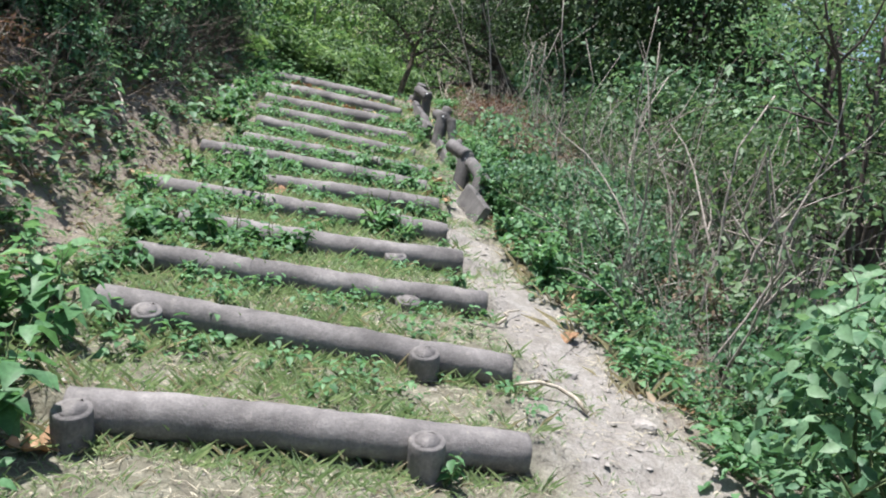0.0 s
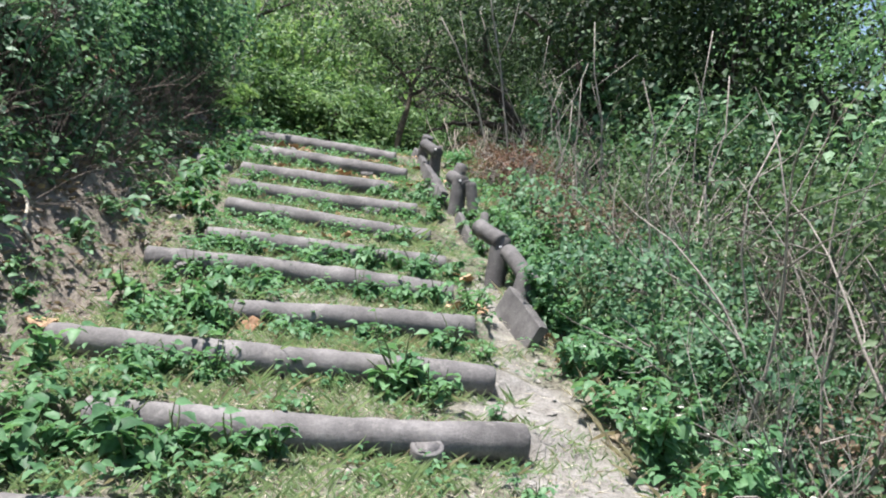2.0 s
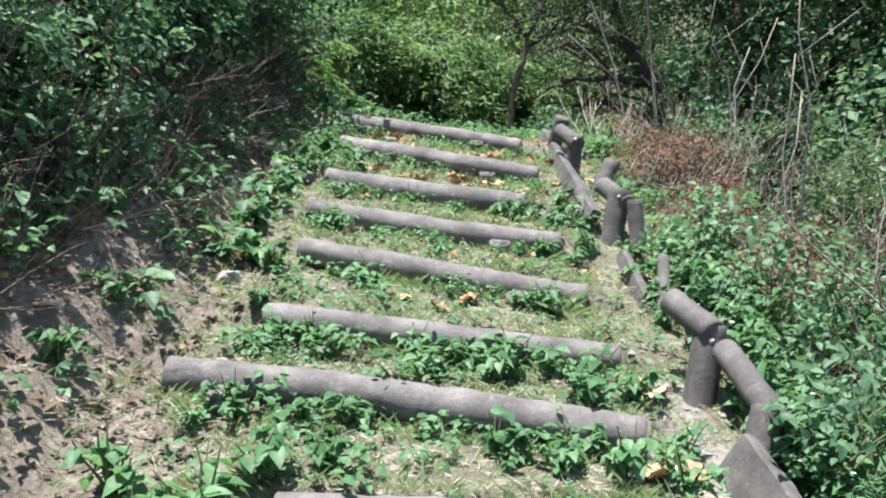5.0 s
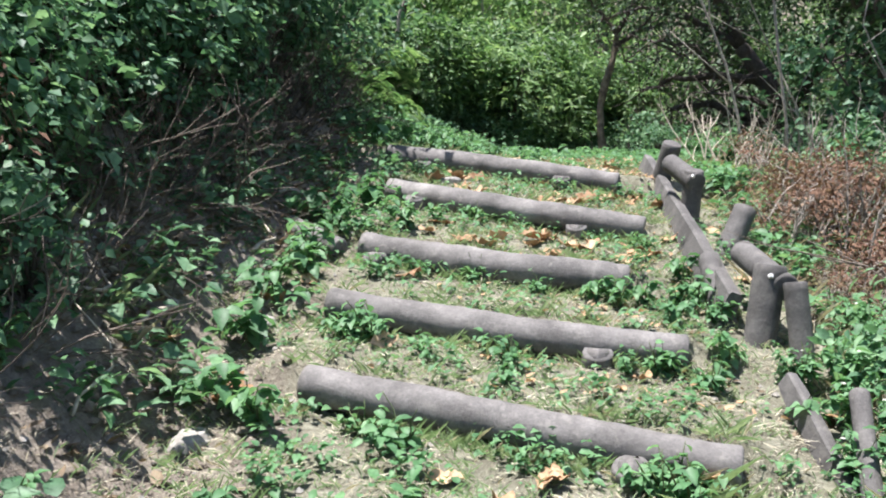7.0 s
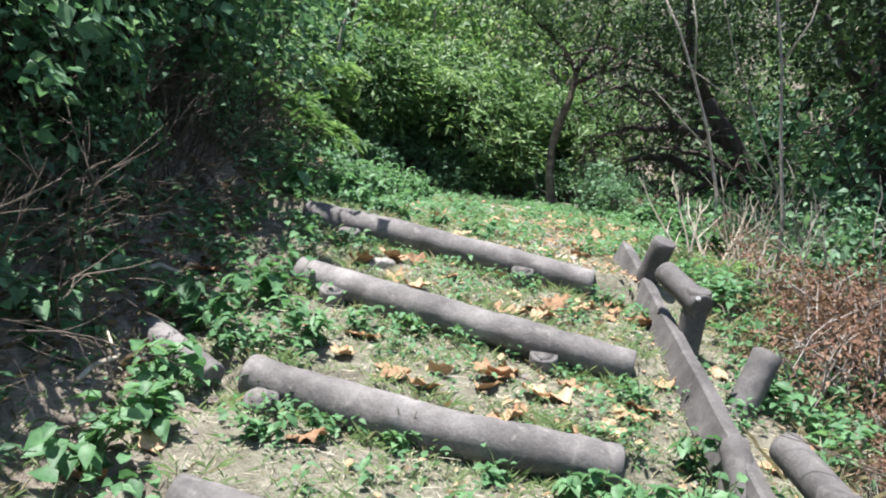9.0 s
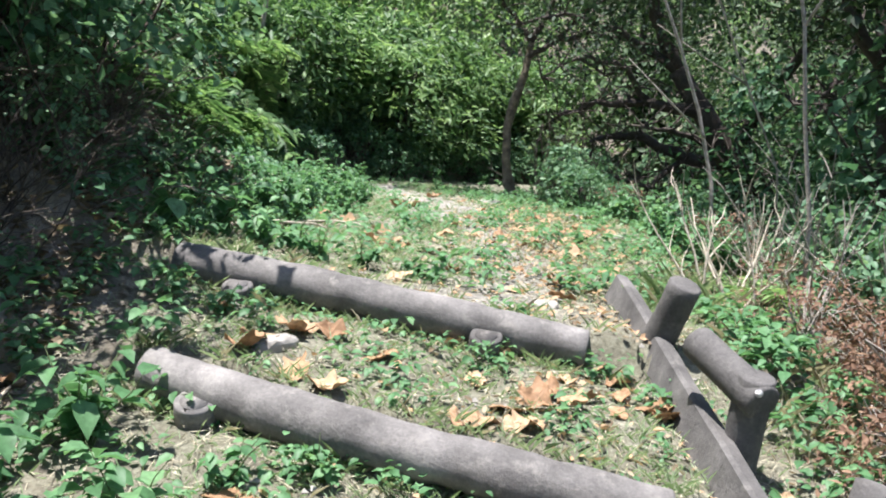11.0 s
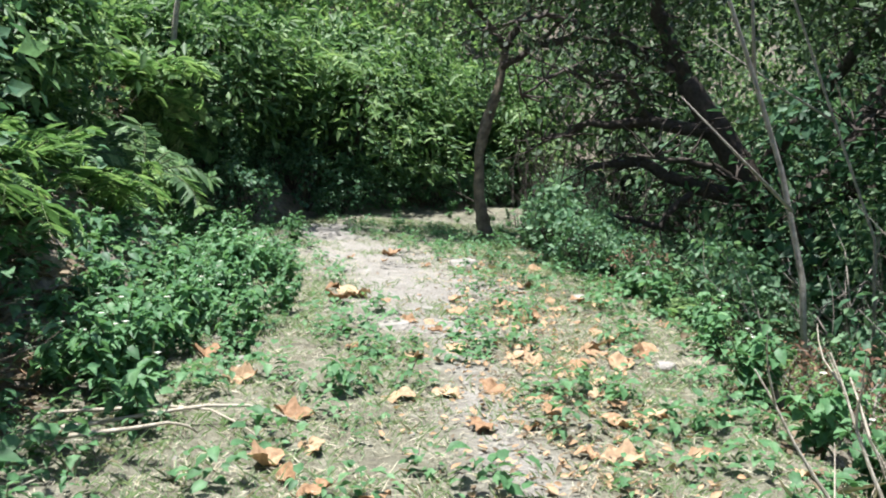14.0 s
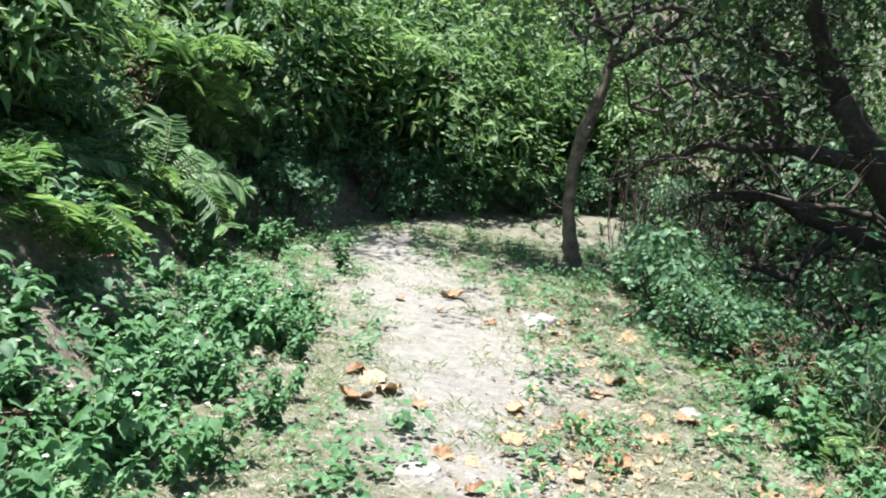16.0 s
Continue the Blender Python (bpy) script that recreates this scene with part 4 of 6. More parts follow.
# shrubs on the left bank: low and set back by the lower steps, overhanging further up
for _ in range(44):
    y = rnd.uniform(-3, 6.5)
    SHRUB_DARK.put(stand(along(LEFT_EDGE, y) - rnd.uniform(1.6, 3.6), y, rnd.uniform(0.5, 0.85), spin(), 0, 0, 0.05))
for _ in range(22):
    y = rnd.uniform(6.5, 12.5)
    SHRUB_DARK.put(stand(along(LEFT_EDGE, y) - rnd.uniform(1.7, 4.5), y, rnd.uniform(0.7, 1.1), spin(), 0, 0, 0.05))
for _ in range(40):
    y = rnd.uniform(-2.5, 6.5)
    SMALL_BUSH.put(stand(along(LEFT_EDGE, y) - rnd.uniform(0.85, 1.9), y, rnd.uniform(0.45, 0.95), spin(), rnd.uniform(-15, 15), rnd.uniform(0, 25), 0.05))
for _ in range(22):
    y = rnd.uniform(5.5, 10)
    SMALL_BUSH.put(stand(along(LEFT_EDGE, y) - rnd.uniform(0.8, 1.8), y, rnd.uniform(0.6, 1.1), spin(), rnd.uniform(-15, 15), rnd.uniform(0, 30), 0.05))
for _ in range(12):
    y = rnd.uniform(-1, 8)
    RUSTY.put(stand(along(LEFT_EDGE, y) - rnd.uniform(0.7, 1.9), y, rnd.uniform(0.5, 0.9), spin(), 0, rnd.uniform(0, 30), 0.05))
for _ in range(60):
    y = rnd.uniform(-1.5, 9.5)
    SMALL_BUSH.put(stand(along(LEFT_EDGE, y) - rnd.uniform(0.5, 1.5), y, rnd.uniform(0.28, 0.55), spin(), rnd.uniform(-20, 20), rnd.uniform(0, 35), 0.04))
for y in (4.6, 5.3, 5.9, 6.4, 6.9, 7.4, 7.8, 8.3, 8.7, 9.2):
    SHRUB_DARK.put(stand(along(LEFT_EDGE, y) - rnd.uniform(0.85, 1.25), y, rnd.uniform(0.4, 0.56), spin(), rnd.uniform(-10, 10), rnd.uniform(0, 15), 0.04))
for _ in range(26):
    y = rnd.uniform(3, 9.5)
    BRUSH_DARK.put(stand(along(LEFT_EDGE, y) - rnd.uniform(0.5, 1.1), y, rnd.uniform(0.3, 0.6), spin(), rnd.uniform(-40, 40), rnd.uniform(0, 50), 0.03))
for x, y, s in [(-3.4, 7.7, .85), (-3.5, 8.5, .9), (-3.5, 9.6, .85), (-3.3, 6.9, .85), (-3.2, 6.1, .75), (-3.0, 5.2, .65), (-2.8, 4.2, .55), (-2.6, 7.4, .72), (-2.6, 8.0, .78), (-2.65, 8.7, .82), (-2.7, 9.4, .8), (-2.6, 10.1, .7), (-2.6, 6.7, .62), (-2.45, 6.0, .5), (-2.35, 5.2, .42)]:
    SHRUB_DARK.put(pose(x, y, height(x, y) - 0.02, 0, 12, 0) @ Matrix.Rotation(radians(spin()), 4, "Z") @ Matrix.Scale(s, 4))
for _ in range(34):
    y = rnd.uniform(4.5, 11)
    BRUSH_BANK.put(stand(along(LEFT_EDGE, y) - rnd.uniform(0.3, 1.3), y, rnd.uniform(0.35, 0.8), spin(), rnd.uniform(-60, 60), rnd.uniform(-20, 70), 0.02))
for _ in range(30):
    y = rnd.uniform(5.2, 8.6)
    BRUSH_BANK.put(stand(along(LEFT_EDGE, y) - rnd.uniform(0.45, 1.5), y, rnd.uniform(0.35, 0.7), spin(), rnd.uniform(-70, 70), rnd.uniform(-20, 80), 0.02))
for _ in range(26):
    y = rnd.uniform(5.0, 9.6)
    x = along(LEFT_EDGE, y) - rnd.uniform(0.25, 1.3)
    WEED_LOW.put(stand(x, y, rnd.uniform(0.5, 0.95), spin(), rnd.uniform(-15, 15), rnd.uniform(0, 30)))
for _ in range(24):
    y = rnd.uniform(7.2, 10.5)
    BRUSH_DARK.put(stand(along(LEFT_EDGE, y) - rnd.uniform(0.35, 1.1), y, rnd.uniform(0.35, 0.7), spin(), rnd.uniform(-50, 50), rnd.uniform(-10, 60), 0.02))
for _ in range(34):
    y = rnd.uniform(-1.5, 9.5)
    BRUSH_DARK.put(stand(along(LEFT_EDGE, y) - rnd.uniform(0.8, 2.0), y, rnd.uniform(0.4, 0.8), spin(), rnd.uniform(-35, 35), rnd.uniform(-10, 40), 0.03))
for _ in range(36):
    y = rnd.uniform(0, 9)
    BRUSH_BANK.put(stand(along(LEFT_EDGE, y) - rnd.uniform(0.35, 1.5), y, rnd.uniform(0.5, 0.9), spin(), rnd.uniform(-40, 40), rnd.uniform(0, 60), 0.02))
for _ in range(170):
    y = rnd.uniform(-2.5, 10.5)
    BRUSH_TANGLE.put(stand(along(LEFT_EDGE, y) - rnd.uniform(0.3, 2.1), y, rnd.uniform(0.35, 0.95), spin(), rnd.uniform(-45, 45), rnd.uniform(-10, 55), 0.03))
for _ in range(10):
    y = rnd.uniform(6.4, 9.8)
    SHRUB_DARK.put(stand(along(LEFT_EDGE, y) - rnd.uniform(1.5, 2.3), y, rnd.uniform(0.75, 1.0), spin(), rnd.uniform(-8, 8), rnd.uniform(5, 20), 0.04))
for _ in range(40):
    y = rnd.uniform(-2.0, 6.4)
    SMALL_BUSH.put(stand(along(LEFT_EDGE, y) - rnd.uniform(1.0, 2.2), y, rnd.uniform(0.45, 0.85), spin(), rnd.uniform(-15, 15), rnd.uniform(0, 30), 0.04))
for _ in range(46):
    y = rnd.uniform(0.3, 5.4)
    WEED_LOW.put(stand(along(LEFT_EDGE, y) - rnd.uniform(0.1, 1.1), y, rnd.uniform(0.6, 1.15), spin(), rnd.uniform(-10, 10), rnd.uniform(0, 20)))
for _ in range(26):
    y = rnd.uniform(-0.5, 5.0)
    BRUSH_BANK.put(stand(along(LEFT_EDGE, y) - rnd.uniform(0.3, 1.2), y, rnd.uniform(0.4, 0.8), spin(), rnd.uniform(-60, 60), rnd.uniform(-10, 70), 0.02))
# ferns and yellow-green shrubs of the left and far bank
for _ in range(44):
    y = rnd.uniform(10.3, 17)
    FERNS.put(stand(along(LEFT_EDGE, y) - rnd.uniform(0.55, 1.8), y, rnd.uniform(0.55, 0.95), spin(), 0, 20, 0.02))
for _ in range(12):
    y = rnd.uniform(13.5, 19)
    SHRUB_DRY.put(stand(along(LEFT_EDGE, y) - rnd.uniform(1.0, 2.6), y, rnd.uniform(0.7, 1.2), spin(), 0, 15, 0.05))
for _ in range(12):
    y = rnd.uniform(12.5, 18.5)
    SHRUB_MIX.put(stand(along(LEFT_EDGE, y) - rnd.uniform(1.4, 3.2), y, rnd.uniform(0.5, 0.9), spin(), 0, 0, 0.08))
for _ in range(16):
    y = rnd.uniform(13, 18.5)
    SHRUB_YELLOW.put(stand(along(LEFT_EDGE, y) - rnd.uniform(1.4, 3.6), y, rnd.uniform(0.45, 0.75), spin(), 0, 0, 0.08))
for _ in range(34):
    y = rnd.uniform(18.5, 25)
    SHRUB_YELLOW.put(stand(along(LEFT_EDGE, y) - rnd.uniform(0.3, 2.6), y, rnd.uniform(0.5, 0.9), spin(), 0, 0, 0.08))
for _ in range(80):
    y = rnd.uniform(15, 24)
    FERNS.put(stand(along(LEFT_EDGE, y) - rnd.uniform(0.5, 2.6), y, rnd.uniform(0.8, 1.35), spin(), rnd.uniform(-15, 15), rnd.uniform(10, 45), 0.02, height(along(LEFT_EDGE, y) - 1.2, y) + rnd.uniform(-0.3, 1.0)))
for _ in range(40):
    y = rnd.uniform(17.5, 24)
    SMALL_BUSH.put(stand(along(LEFT_EDGE, y) + rnd.uniform(-0.9, 0.25), y, rnd.uniform(0.4, 0.85), spin(), 0, 0, 0.05))
for _ in range(26):
    y = rnd.uniform(18.5, 24)
    SMALL_BUSH.put(stand(along(LEFT_EDGE, y) - rnd.uniform(0.4, 1.4), y, rnd.uniform(0.7, 1.2), spin(), 0, 0, 0.05))
for _ in range(30):
    y = rnd.uniform(12.5, 19)
    SMALL_BUSH.put(stand(along(LEFT_EDGE, y) - rnd.uniform(1.2, 3.6), y, rnd.uniform(0.8, 1.4), spin(), 0, 0, 0.05))

def thicket(name, spots, seed, mat, leaf_len, label):
    """Distant shrubs that run into one another: clumps of leaves, one joined mesh."""
    rs = np.random.RandomState(seed)
    pos, way, up, ln = [], [], [], []
    for x, y, s in spots:
        z0 = height(x, y)
        for _ in range(26):
            a, h = rs.uniform(0, 6.283), rs.uniform(0.08, 1.0)
            r = 1.25 * s * math.sqrt(max(0.05, 1 - ((h - 0.4) / 0.65) ** 2)) * rs.uniform(0.55, 1.05)
            c = np.array([x + math.cos(a) * r, y + math.sin(a) * r, z0 + 2.4 * s * h])
            k = rs.randint(12, 24)
            pos.append(c + np.clip(rs.normal(size=(k, 3)), -1.5, 1.5) * np.array([.17, .17, .11]) * s)
            way.append(rs.normal(size=(k, 3)) + np.array([math.cos(a) * .6, math.sin(a) * .6, -0.2]))
            up.append(rs.normal(size=(k, 3)) * 0.4 + np.array([math.cos(a) * .6, math.sin(a) * .6, 0.9]))
            ln.append(leaf_len * rs.uniform(0.6, 1.2, k))
    pos, way, up, ln = (np.concatenate(q) for q in (pos, way, up, ln))
    return tagged(new(name, leaf_mesh(name, pos, way, up, ln, ln * 0.27, mat)), label, "thicket", kind="stuff")


spots = [(along(LEFT_EDGE, y) - rnd.uniform(3, 9), y, rnd.uniform(0.8, 1.4)) for y in [rnd.uniform(12, 30) for _ in range(60)]]
spots += [(rnd.uniform(-9, 20), rnd.uniform(25, 44), rnd.uniform(1.0, 2.1)) for _ in range(90)]
thicket("far_thicket", spots, 41, LEAF_YELLOW, 0.21, "sunlit yellow-green thicket covering the far bank")
# Darkened leaf colour stands in for the deep shade of the hollow.
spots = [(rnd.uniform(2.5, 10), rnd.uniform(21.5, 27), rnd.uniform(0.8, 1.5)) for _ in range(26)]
thicket("hollow_thicket", spots, 43, LEAF_CANOPY_SHADED, 0.22, "thicket in the hollow behind the trees, shade put into its leaf colour")
spots = [(along(LEFT_EDGE, y) - rnd.uniform(5, 11), y, rnd.uniform(1.3, 2.2)) for y in [rnd.uniform(8, 26) for _ in range(30)]]
spots += [(along(RIGHT_EDGE, y) + rnd.uniform(4.2, 8.5), y, rnd.uniform(1.2, 1.9)) for y in [rnd.uniform(0, 22) for _ in range(36)]]
spots += [(along(LEFT_EDGE, y) - rnd.uniform(3.5, 8), y, rnd.uniform(0.8, 1.3)) for y in [rnd.uniform(-3, 9) for _ in range(30)]]
thicket("dark_thicket", spots, 42, LEAF_SHADE, 0.17, "dark green thicket on the slopes away from the path")
for kind in (WEED_LOW, WEED_TALL, WEED_FLOWER, BUSH_NEAR, SHRUB_DARK, SHRUB_MIX, SHRUB_YELLOW, SMALL_BUSH, RUSTY, SHRUB_DRY, BRUSH_FINE, FERNS, BRUSH, BRUSH_DARK, BRUSH_BANK, BRUSH_TANGLE, BRUSH_ARCH):
    kind.close()


# ---- trees ----
def tree(name, base, trunk, limbs, crown, leaf_mat, leaf_len, seed, label, per=30, bark=None, twigs=2):
    """Tree with a bent trunk, given limbs and leaf clumps hung about the limb ends and crown spots (x, y, z, radius)."""
    rnd = random.Random(seed)
    rs = np.random.RandomState(seed)
    thing = new(name)
    thing.location = base
    fine = []
    for a, c in zip(trunk, trunk[1:]):
        for j in range(5):
            fine.append(tuple(a[i] + (c[i] - a[i]) * j / 5 for i in range(4)))
    fine.append(trunk[-1])
    part("trunk", Soup().tube([p[:3] for p in fine], [p[3] for p in fine], 10, 0.22).mesh("trunk", bark or BARK), thing)
    for line in limbs:
        q, rr = [], []
        for a, c in zip(line, line[1:]):
            for j in range(4):
                t = j / 4
                q.append(Vector(a[:3]).lerp(Vector(c[:3]), t) + Vector((rnd.uniform(-.03, .03), rnd.uniform(-.03, .03), rnd.uniform(-.03, .03))))
                rr.append(a[3] + (c[3] - a[3]) * t)
        q.append(Vector(line[-1][:3]))
        rr.append(line[-1][3])
        soup = Soup().tube(q, rr, 7, 0.12)
        for i in range(2, len(q), 2):
            for _ in range(twigs):
                e = Vector((rnd.uniform(-1, 1), rnd.uniform(-1, 1), rnd.uniform(-.5, .8))).normalized()
                w = [q[i]]
                for j in range(4):
                    e = (e + Vector((rnd.uniform(-.4, .4), rnd.uniform(-.4, .4), rnd.uniform(-.3, .3)))).normalized()
                    w.append(w[-1] + e * rnd.uniform(0.1, 0.22))
                soup.tube(w, [0.014, 0.011, 0.008, 0.005, 0.002], 4, 0, False)
        part("limb", soup.mesh("limb", TWIG_DARK), thing)
    pos, way, up, ln = [], [], [], []
    for x, y, z, r in crown:
        for _ in range(int(14 * r / 0.5)):
            c = np.array([x, y, z]) + np.clip(rs.normal(size=3), -1.4, 1.4) * r * np.array([.7, .7, .5])
            k = int(per * rs.uniform(0.5, 1.3))
            pos.append(c + np.clip(rs.normal(size=(k, 3)), -1.6, 1.6) * 0.13)
            way.append(rs.normal(size=(k, 3)) + np.array([0, 0, -0.3]))
            up.append(rs.normal(size=(k, 3)) * 0.5 + np.array([0, 0, 1]))
            ln.append(leaf_len * rs.uniform(0.6, 1.2, k))
    pos, way, up, ln = (np.concatenate(v) for v in (pos, way, up, ln))
    stuff_part("crown", leaf_mesh("crown", pos, way, up, ln, ln * 0.3, leaf_mat), thing)
    return tagged(thing, label, "tree", "trees by the path")


tree("tree", (0.33, 17.95, height(0.33, 17.95) - 0.05),
     [(0.02, 0, 0, 0.13), (-0.02, 0, 0.2, 0.085), (-0.09, 0, 0.6, 0.068), (-0.1, 0.05, 1.1, 0.06), (-0.02, 0.05, 1.5, 0.072), (0.12, 0.05, 1.9, 0.058), (0.2, 0.1, 2.4, 0.045)],
     [[(0.15, 0.05, 2.15, 0.05), (0.6, 0.1, 2.45, 0.04), (1.1, 0.1, 2.55, 0.035), (1.7, 0.1, 2.5, 0.028), (2.3, 0, 2.35, 0.015)],
      [(0.2, 0.1, 2.4, 0.05), (0.5, 0.2, 2.9, 0.04), (0.6, 0.3, 3.5, 0.03), (0.4, 0.2, 4.2, 0.015)],
      [(0.2, 0.1, 2.4, 0.045), (-0.2, 0.1, 2.9, 0.035), (-0.7, 0, 3.3, 0.025), (-1.2, -0.2, 3.5, 0.012)],
      [(0.6, 0.1, 2.45, 0.03), (1.0, -0.1, 2.9, 0.025), (1.7, -0.2, 3.2, 0.02), (2.4, -0.2, 3.3, 0.01)],
      [(0.9, 0.1, 2.2, 0.025), (1.3, 0, 1.95, 0.022), (1.7, 0, 2.05, 0.02), (2.1, 0, 1.9, 0.01)]],
     [(-0.9, -0.2, 3.3, 0.7), (-0.3, 0, 3.5, 0.8), (0.4, 0.2, 4.0, 0.8), (1.0, -0.1, 3.6, 0.8), (-0.5, 0.3, 2.8, 0.5), (1.9, -0.2, 3.5, 0.8), (2.5, -0.1, 3.0, 0.6), (1.4, 0.4, 4.3, 0.8), (-1.5, 0.2, 3.9, 0.8), (0.5, -0.4, 3.2, 0.4)],
     LEAF_MIX, 0.11, 61, "small crooked tree with mottled bark beside the path")
tree("tree", (3.6, 17.0, height(3.6, 17.0) - 0.05),
     [(0, 0, 0, 0.24), (0.0, 0, 1.0, 0.2), (-0.2, 0, 1.9, 0.18), (-0.7, 0, 2.6, 0.15), (-1.1, 0.1, 3.2, 0.12)],
     [[(-0.2, 0, 1.9, 0.12), (-0.9, 0.1, 2.0, 0.09), (-1.6, 0.1, 2.3, 0.06), (-2.2, 0, 2.2, 0.03)],
      [(-0.7, 0, 2.6, 0.1), (-1.5, 0, 2.75, 0.07), (-2.2, 0, 2.7, 0.04), (-2.7, 0, 2.5, 0.02)],
      [(-1.1, 0.1, 3.2, 0.1), (-1.5, 0, 3.9, 0.08), (-1.6, -0.3, 4.6, 0.04)],
      [(0, 0, 1.5, 0.12), (0.7, 0, 2.4, 0.1), (1.2, 0, 3.4, 0.07), (1.4, 0.2, 4.2, 0.03)],
      [(-0.2, 0, 2.2, 0.1), (0, -0.8, 3.0, 0.08), (0.1, -1.6, 3.6, 0.05), (0, -2.2, 3.8, 0.02)],
      [(-0.9, 0.1, 2.0, 0.05), (-1.4, -0.2, 1.6, 0.04), (-1.9, -0.2, 1.7, 0.03), (-2.3, -0.3, 1.4, 0.012)],
      [(-1.5, 0, 2.75, 0.05), (-1.9, -0.3, 3.2, 0.04), (-2.5, -0.4, 3.3, 0.025), (-3.0, -0.4, 3.0, 0.012)],
      [(0, 0, 1.2, 0.08), (-0.5, -0.7, 1.9, 0.06), (-1.1, -1.1, 2.3, 0.04), (-1.8, -1.4, 2.4, 0.02)],
      [(0.7, 0, 2.4, 0.07), (0.6, -1.0, 2.8, 0.05), (0.2, -1.9, 2.9, 0.03), (-0.4, -2.5, 2.7, 0.015)],
      [(0.1, -0.3, 1.8, 0.07), (0.8, -1.2, 2.2, 0.05), (1.4, -1.9, 2.3, 0.03), (1.8, -2.6, 2.1, 0.015)],
      [(-1.1, 0.1, 3.2, 0.07), (-1.9, 0.1, 3.7, 0.05), (-2.7, 0, 3.9, 0.03), (-3.4, 0, 3.7, 0.015)]],
     # The high spots and the grid are unseen crown, added to shade the hollow.
     [(-2.2, 0, 3.6, 0.9), (-1.4, -0.3, 4.2, 1.0), (-0.4, 0, 4.2, 1.1), (0.6, 0, 4.0, 1.1), (1.4, 0.2, 4.2, 1.1), (0, -1.6, 3.8, 1.0), (-1.2, -1.4, 3.7, 0.9), (1.2, -1.4, 3.6, 1.0), (0.3, -2.6, 3.6, 0.9), (-0.8, 1, 4.8, 1.1), (1.8, -2.6, 3.2, 1.0), (0.6, 1.0, 5, 1.1), (-1.0, -2.6, 3.9, .8), (2.2, -1, 3.2, 1.0), (-1.6, -0.6, 5.0, 1.1), (-2.4, -0.2, 4.3, 1.0), (-0.4, -1.6, 5.0, 1.2), (0.8, -0.6, 5.4, 1.2), (1.8, -1.6, 4.6, 1.2), (-2.6, -1.2, 3.6, .9), (2.6, 0, 4.6, 1.2), (0.2, -3.2, 4.4, 1.0), (-1.6, 0.6, 5.6, 1.1), (2.8, -2.6, 4.2, 1.1), (-2.6, 1.6, 4.3, 1.0), (-1.6, 2.2, 4.3, 1.0), (-0.5, 2.4, 4.4, 1.0)]
     + [(-3.4 + 1.3 * (i % 6), -2.2 + 1.5 * (i // 6), 5.6 + 0.35 * ((i * 7) % 5), 1.5) for i in range(30)],
     LEAF_CANOPY_SHADED, 0.085, 62, "spreading tree with shade-toned leaves whose dark limbs arch over the slope", 20, TWIG_DARK, 5)
# Made-up tree whose crown casts the shade band across the path end.
tree("tree", (-3.7, 17.9, height(-3.7, 17.9) - 0.05),
     [(0, 0, 0, 0.045), (0.15, -0.05, 1.0, 0.04), (0.3, -0.1, 2.0, 0.034), (0.8, -0.15, 2.9, 0.028), (1.2, -0.2, 3.6, 0.02)],
     [[(0.8, -0.15, 2.9, 0.04), (1.4, 0, 3.2, 0.03), (2.0, 0, 3.4, 0.012)], [(0.4, -0.1, 2.0, 0.04), (0.6, -0.6, 2.8, 0.03), (0.7, -0.9, 3.4, 0.012)]],
     [(1.2, -0.2, 3.6, 0.8), (1.9, 0, 3.6, 0.8), (1.5, 0.5, 3.8, 0.7), (2.2, 0.7, 3.9, 0.6)],
     LEAF_MIX, 0.1, 64, "slim leaning tree added to shade the path end", 24, TWIG)
tree("tree", (3.4, 12.6, height(3.4, 12.6) - 0.05),
     [(0, 0, 0, 0.14), (0.05, 0, 1.2, 0.12), (-0.1, 0, 2.4, 0.1), (-0.2, 0.1, 3.4, 0.08), (-0.3, 0.1, 4.4, 0.05)],
     [[(-0.1, 0, 2.4, 0.07), (-0.7, -0.2, 3.2, 0.05), (-1.2, -0.3, 3.7, 0.02)],
      [(-0.2, 0.1, 3.4, 0.06), (0.5, 0, 4.2, 0.04), (0.9, 0, 4.8, 0.02)],
      [(0, 0, 1.8, 0.07), (0.2, -0.7, 2.8, 0.05), (0.1, -1.3, 3.4, 0.02)]],
     # The last, higher spots are added out of view to shade the lower leaves.
     [(-1.0, -0.3, 3.7, 0.8), (-0.4, 0, 4.4, 0.9), (0.5, 0, 4.4, 0.9), (0.1, -1.2, 3.5, 0.9), (0.9, -0.8, 3.6, 0.9), (-0.7, -1.2, 3.3, 0.7), (0.3, -2.0, 3.0, 0.8), (-0.4, 0.9, 3.8, 0.9), (0.8, -1.8, 2.6, .7), (-0.3, -0.6, 2.7, .6), (-0.6, -0.6, 5.0, 1.0), (0.4, -1.4, 4.8, 1.0), (1.2, -0.4, 5.0, 1.0), (-1.2, 0.4, 4.6, .9), (0.2, 0.6, 5.4, 1.0), (1.4, -1.6, 3.6, .9)],
     LEAF_CANOPY_SHADED, 0.11, 63, "leafy tree with shade-toned leaves rising from the slope below the path", 30, TWIG_DARK)


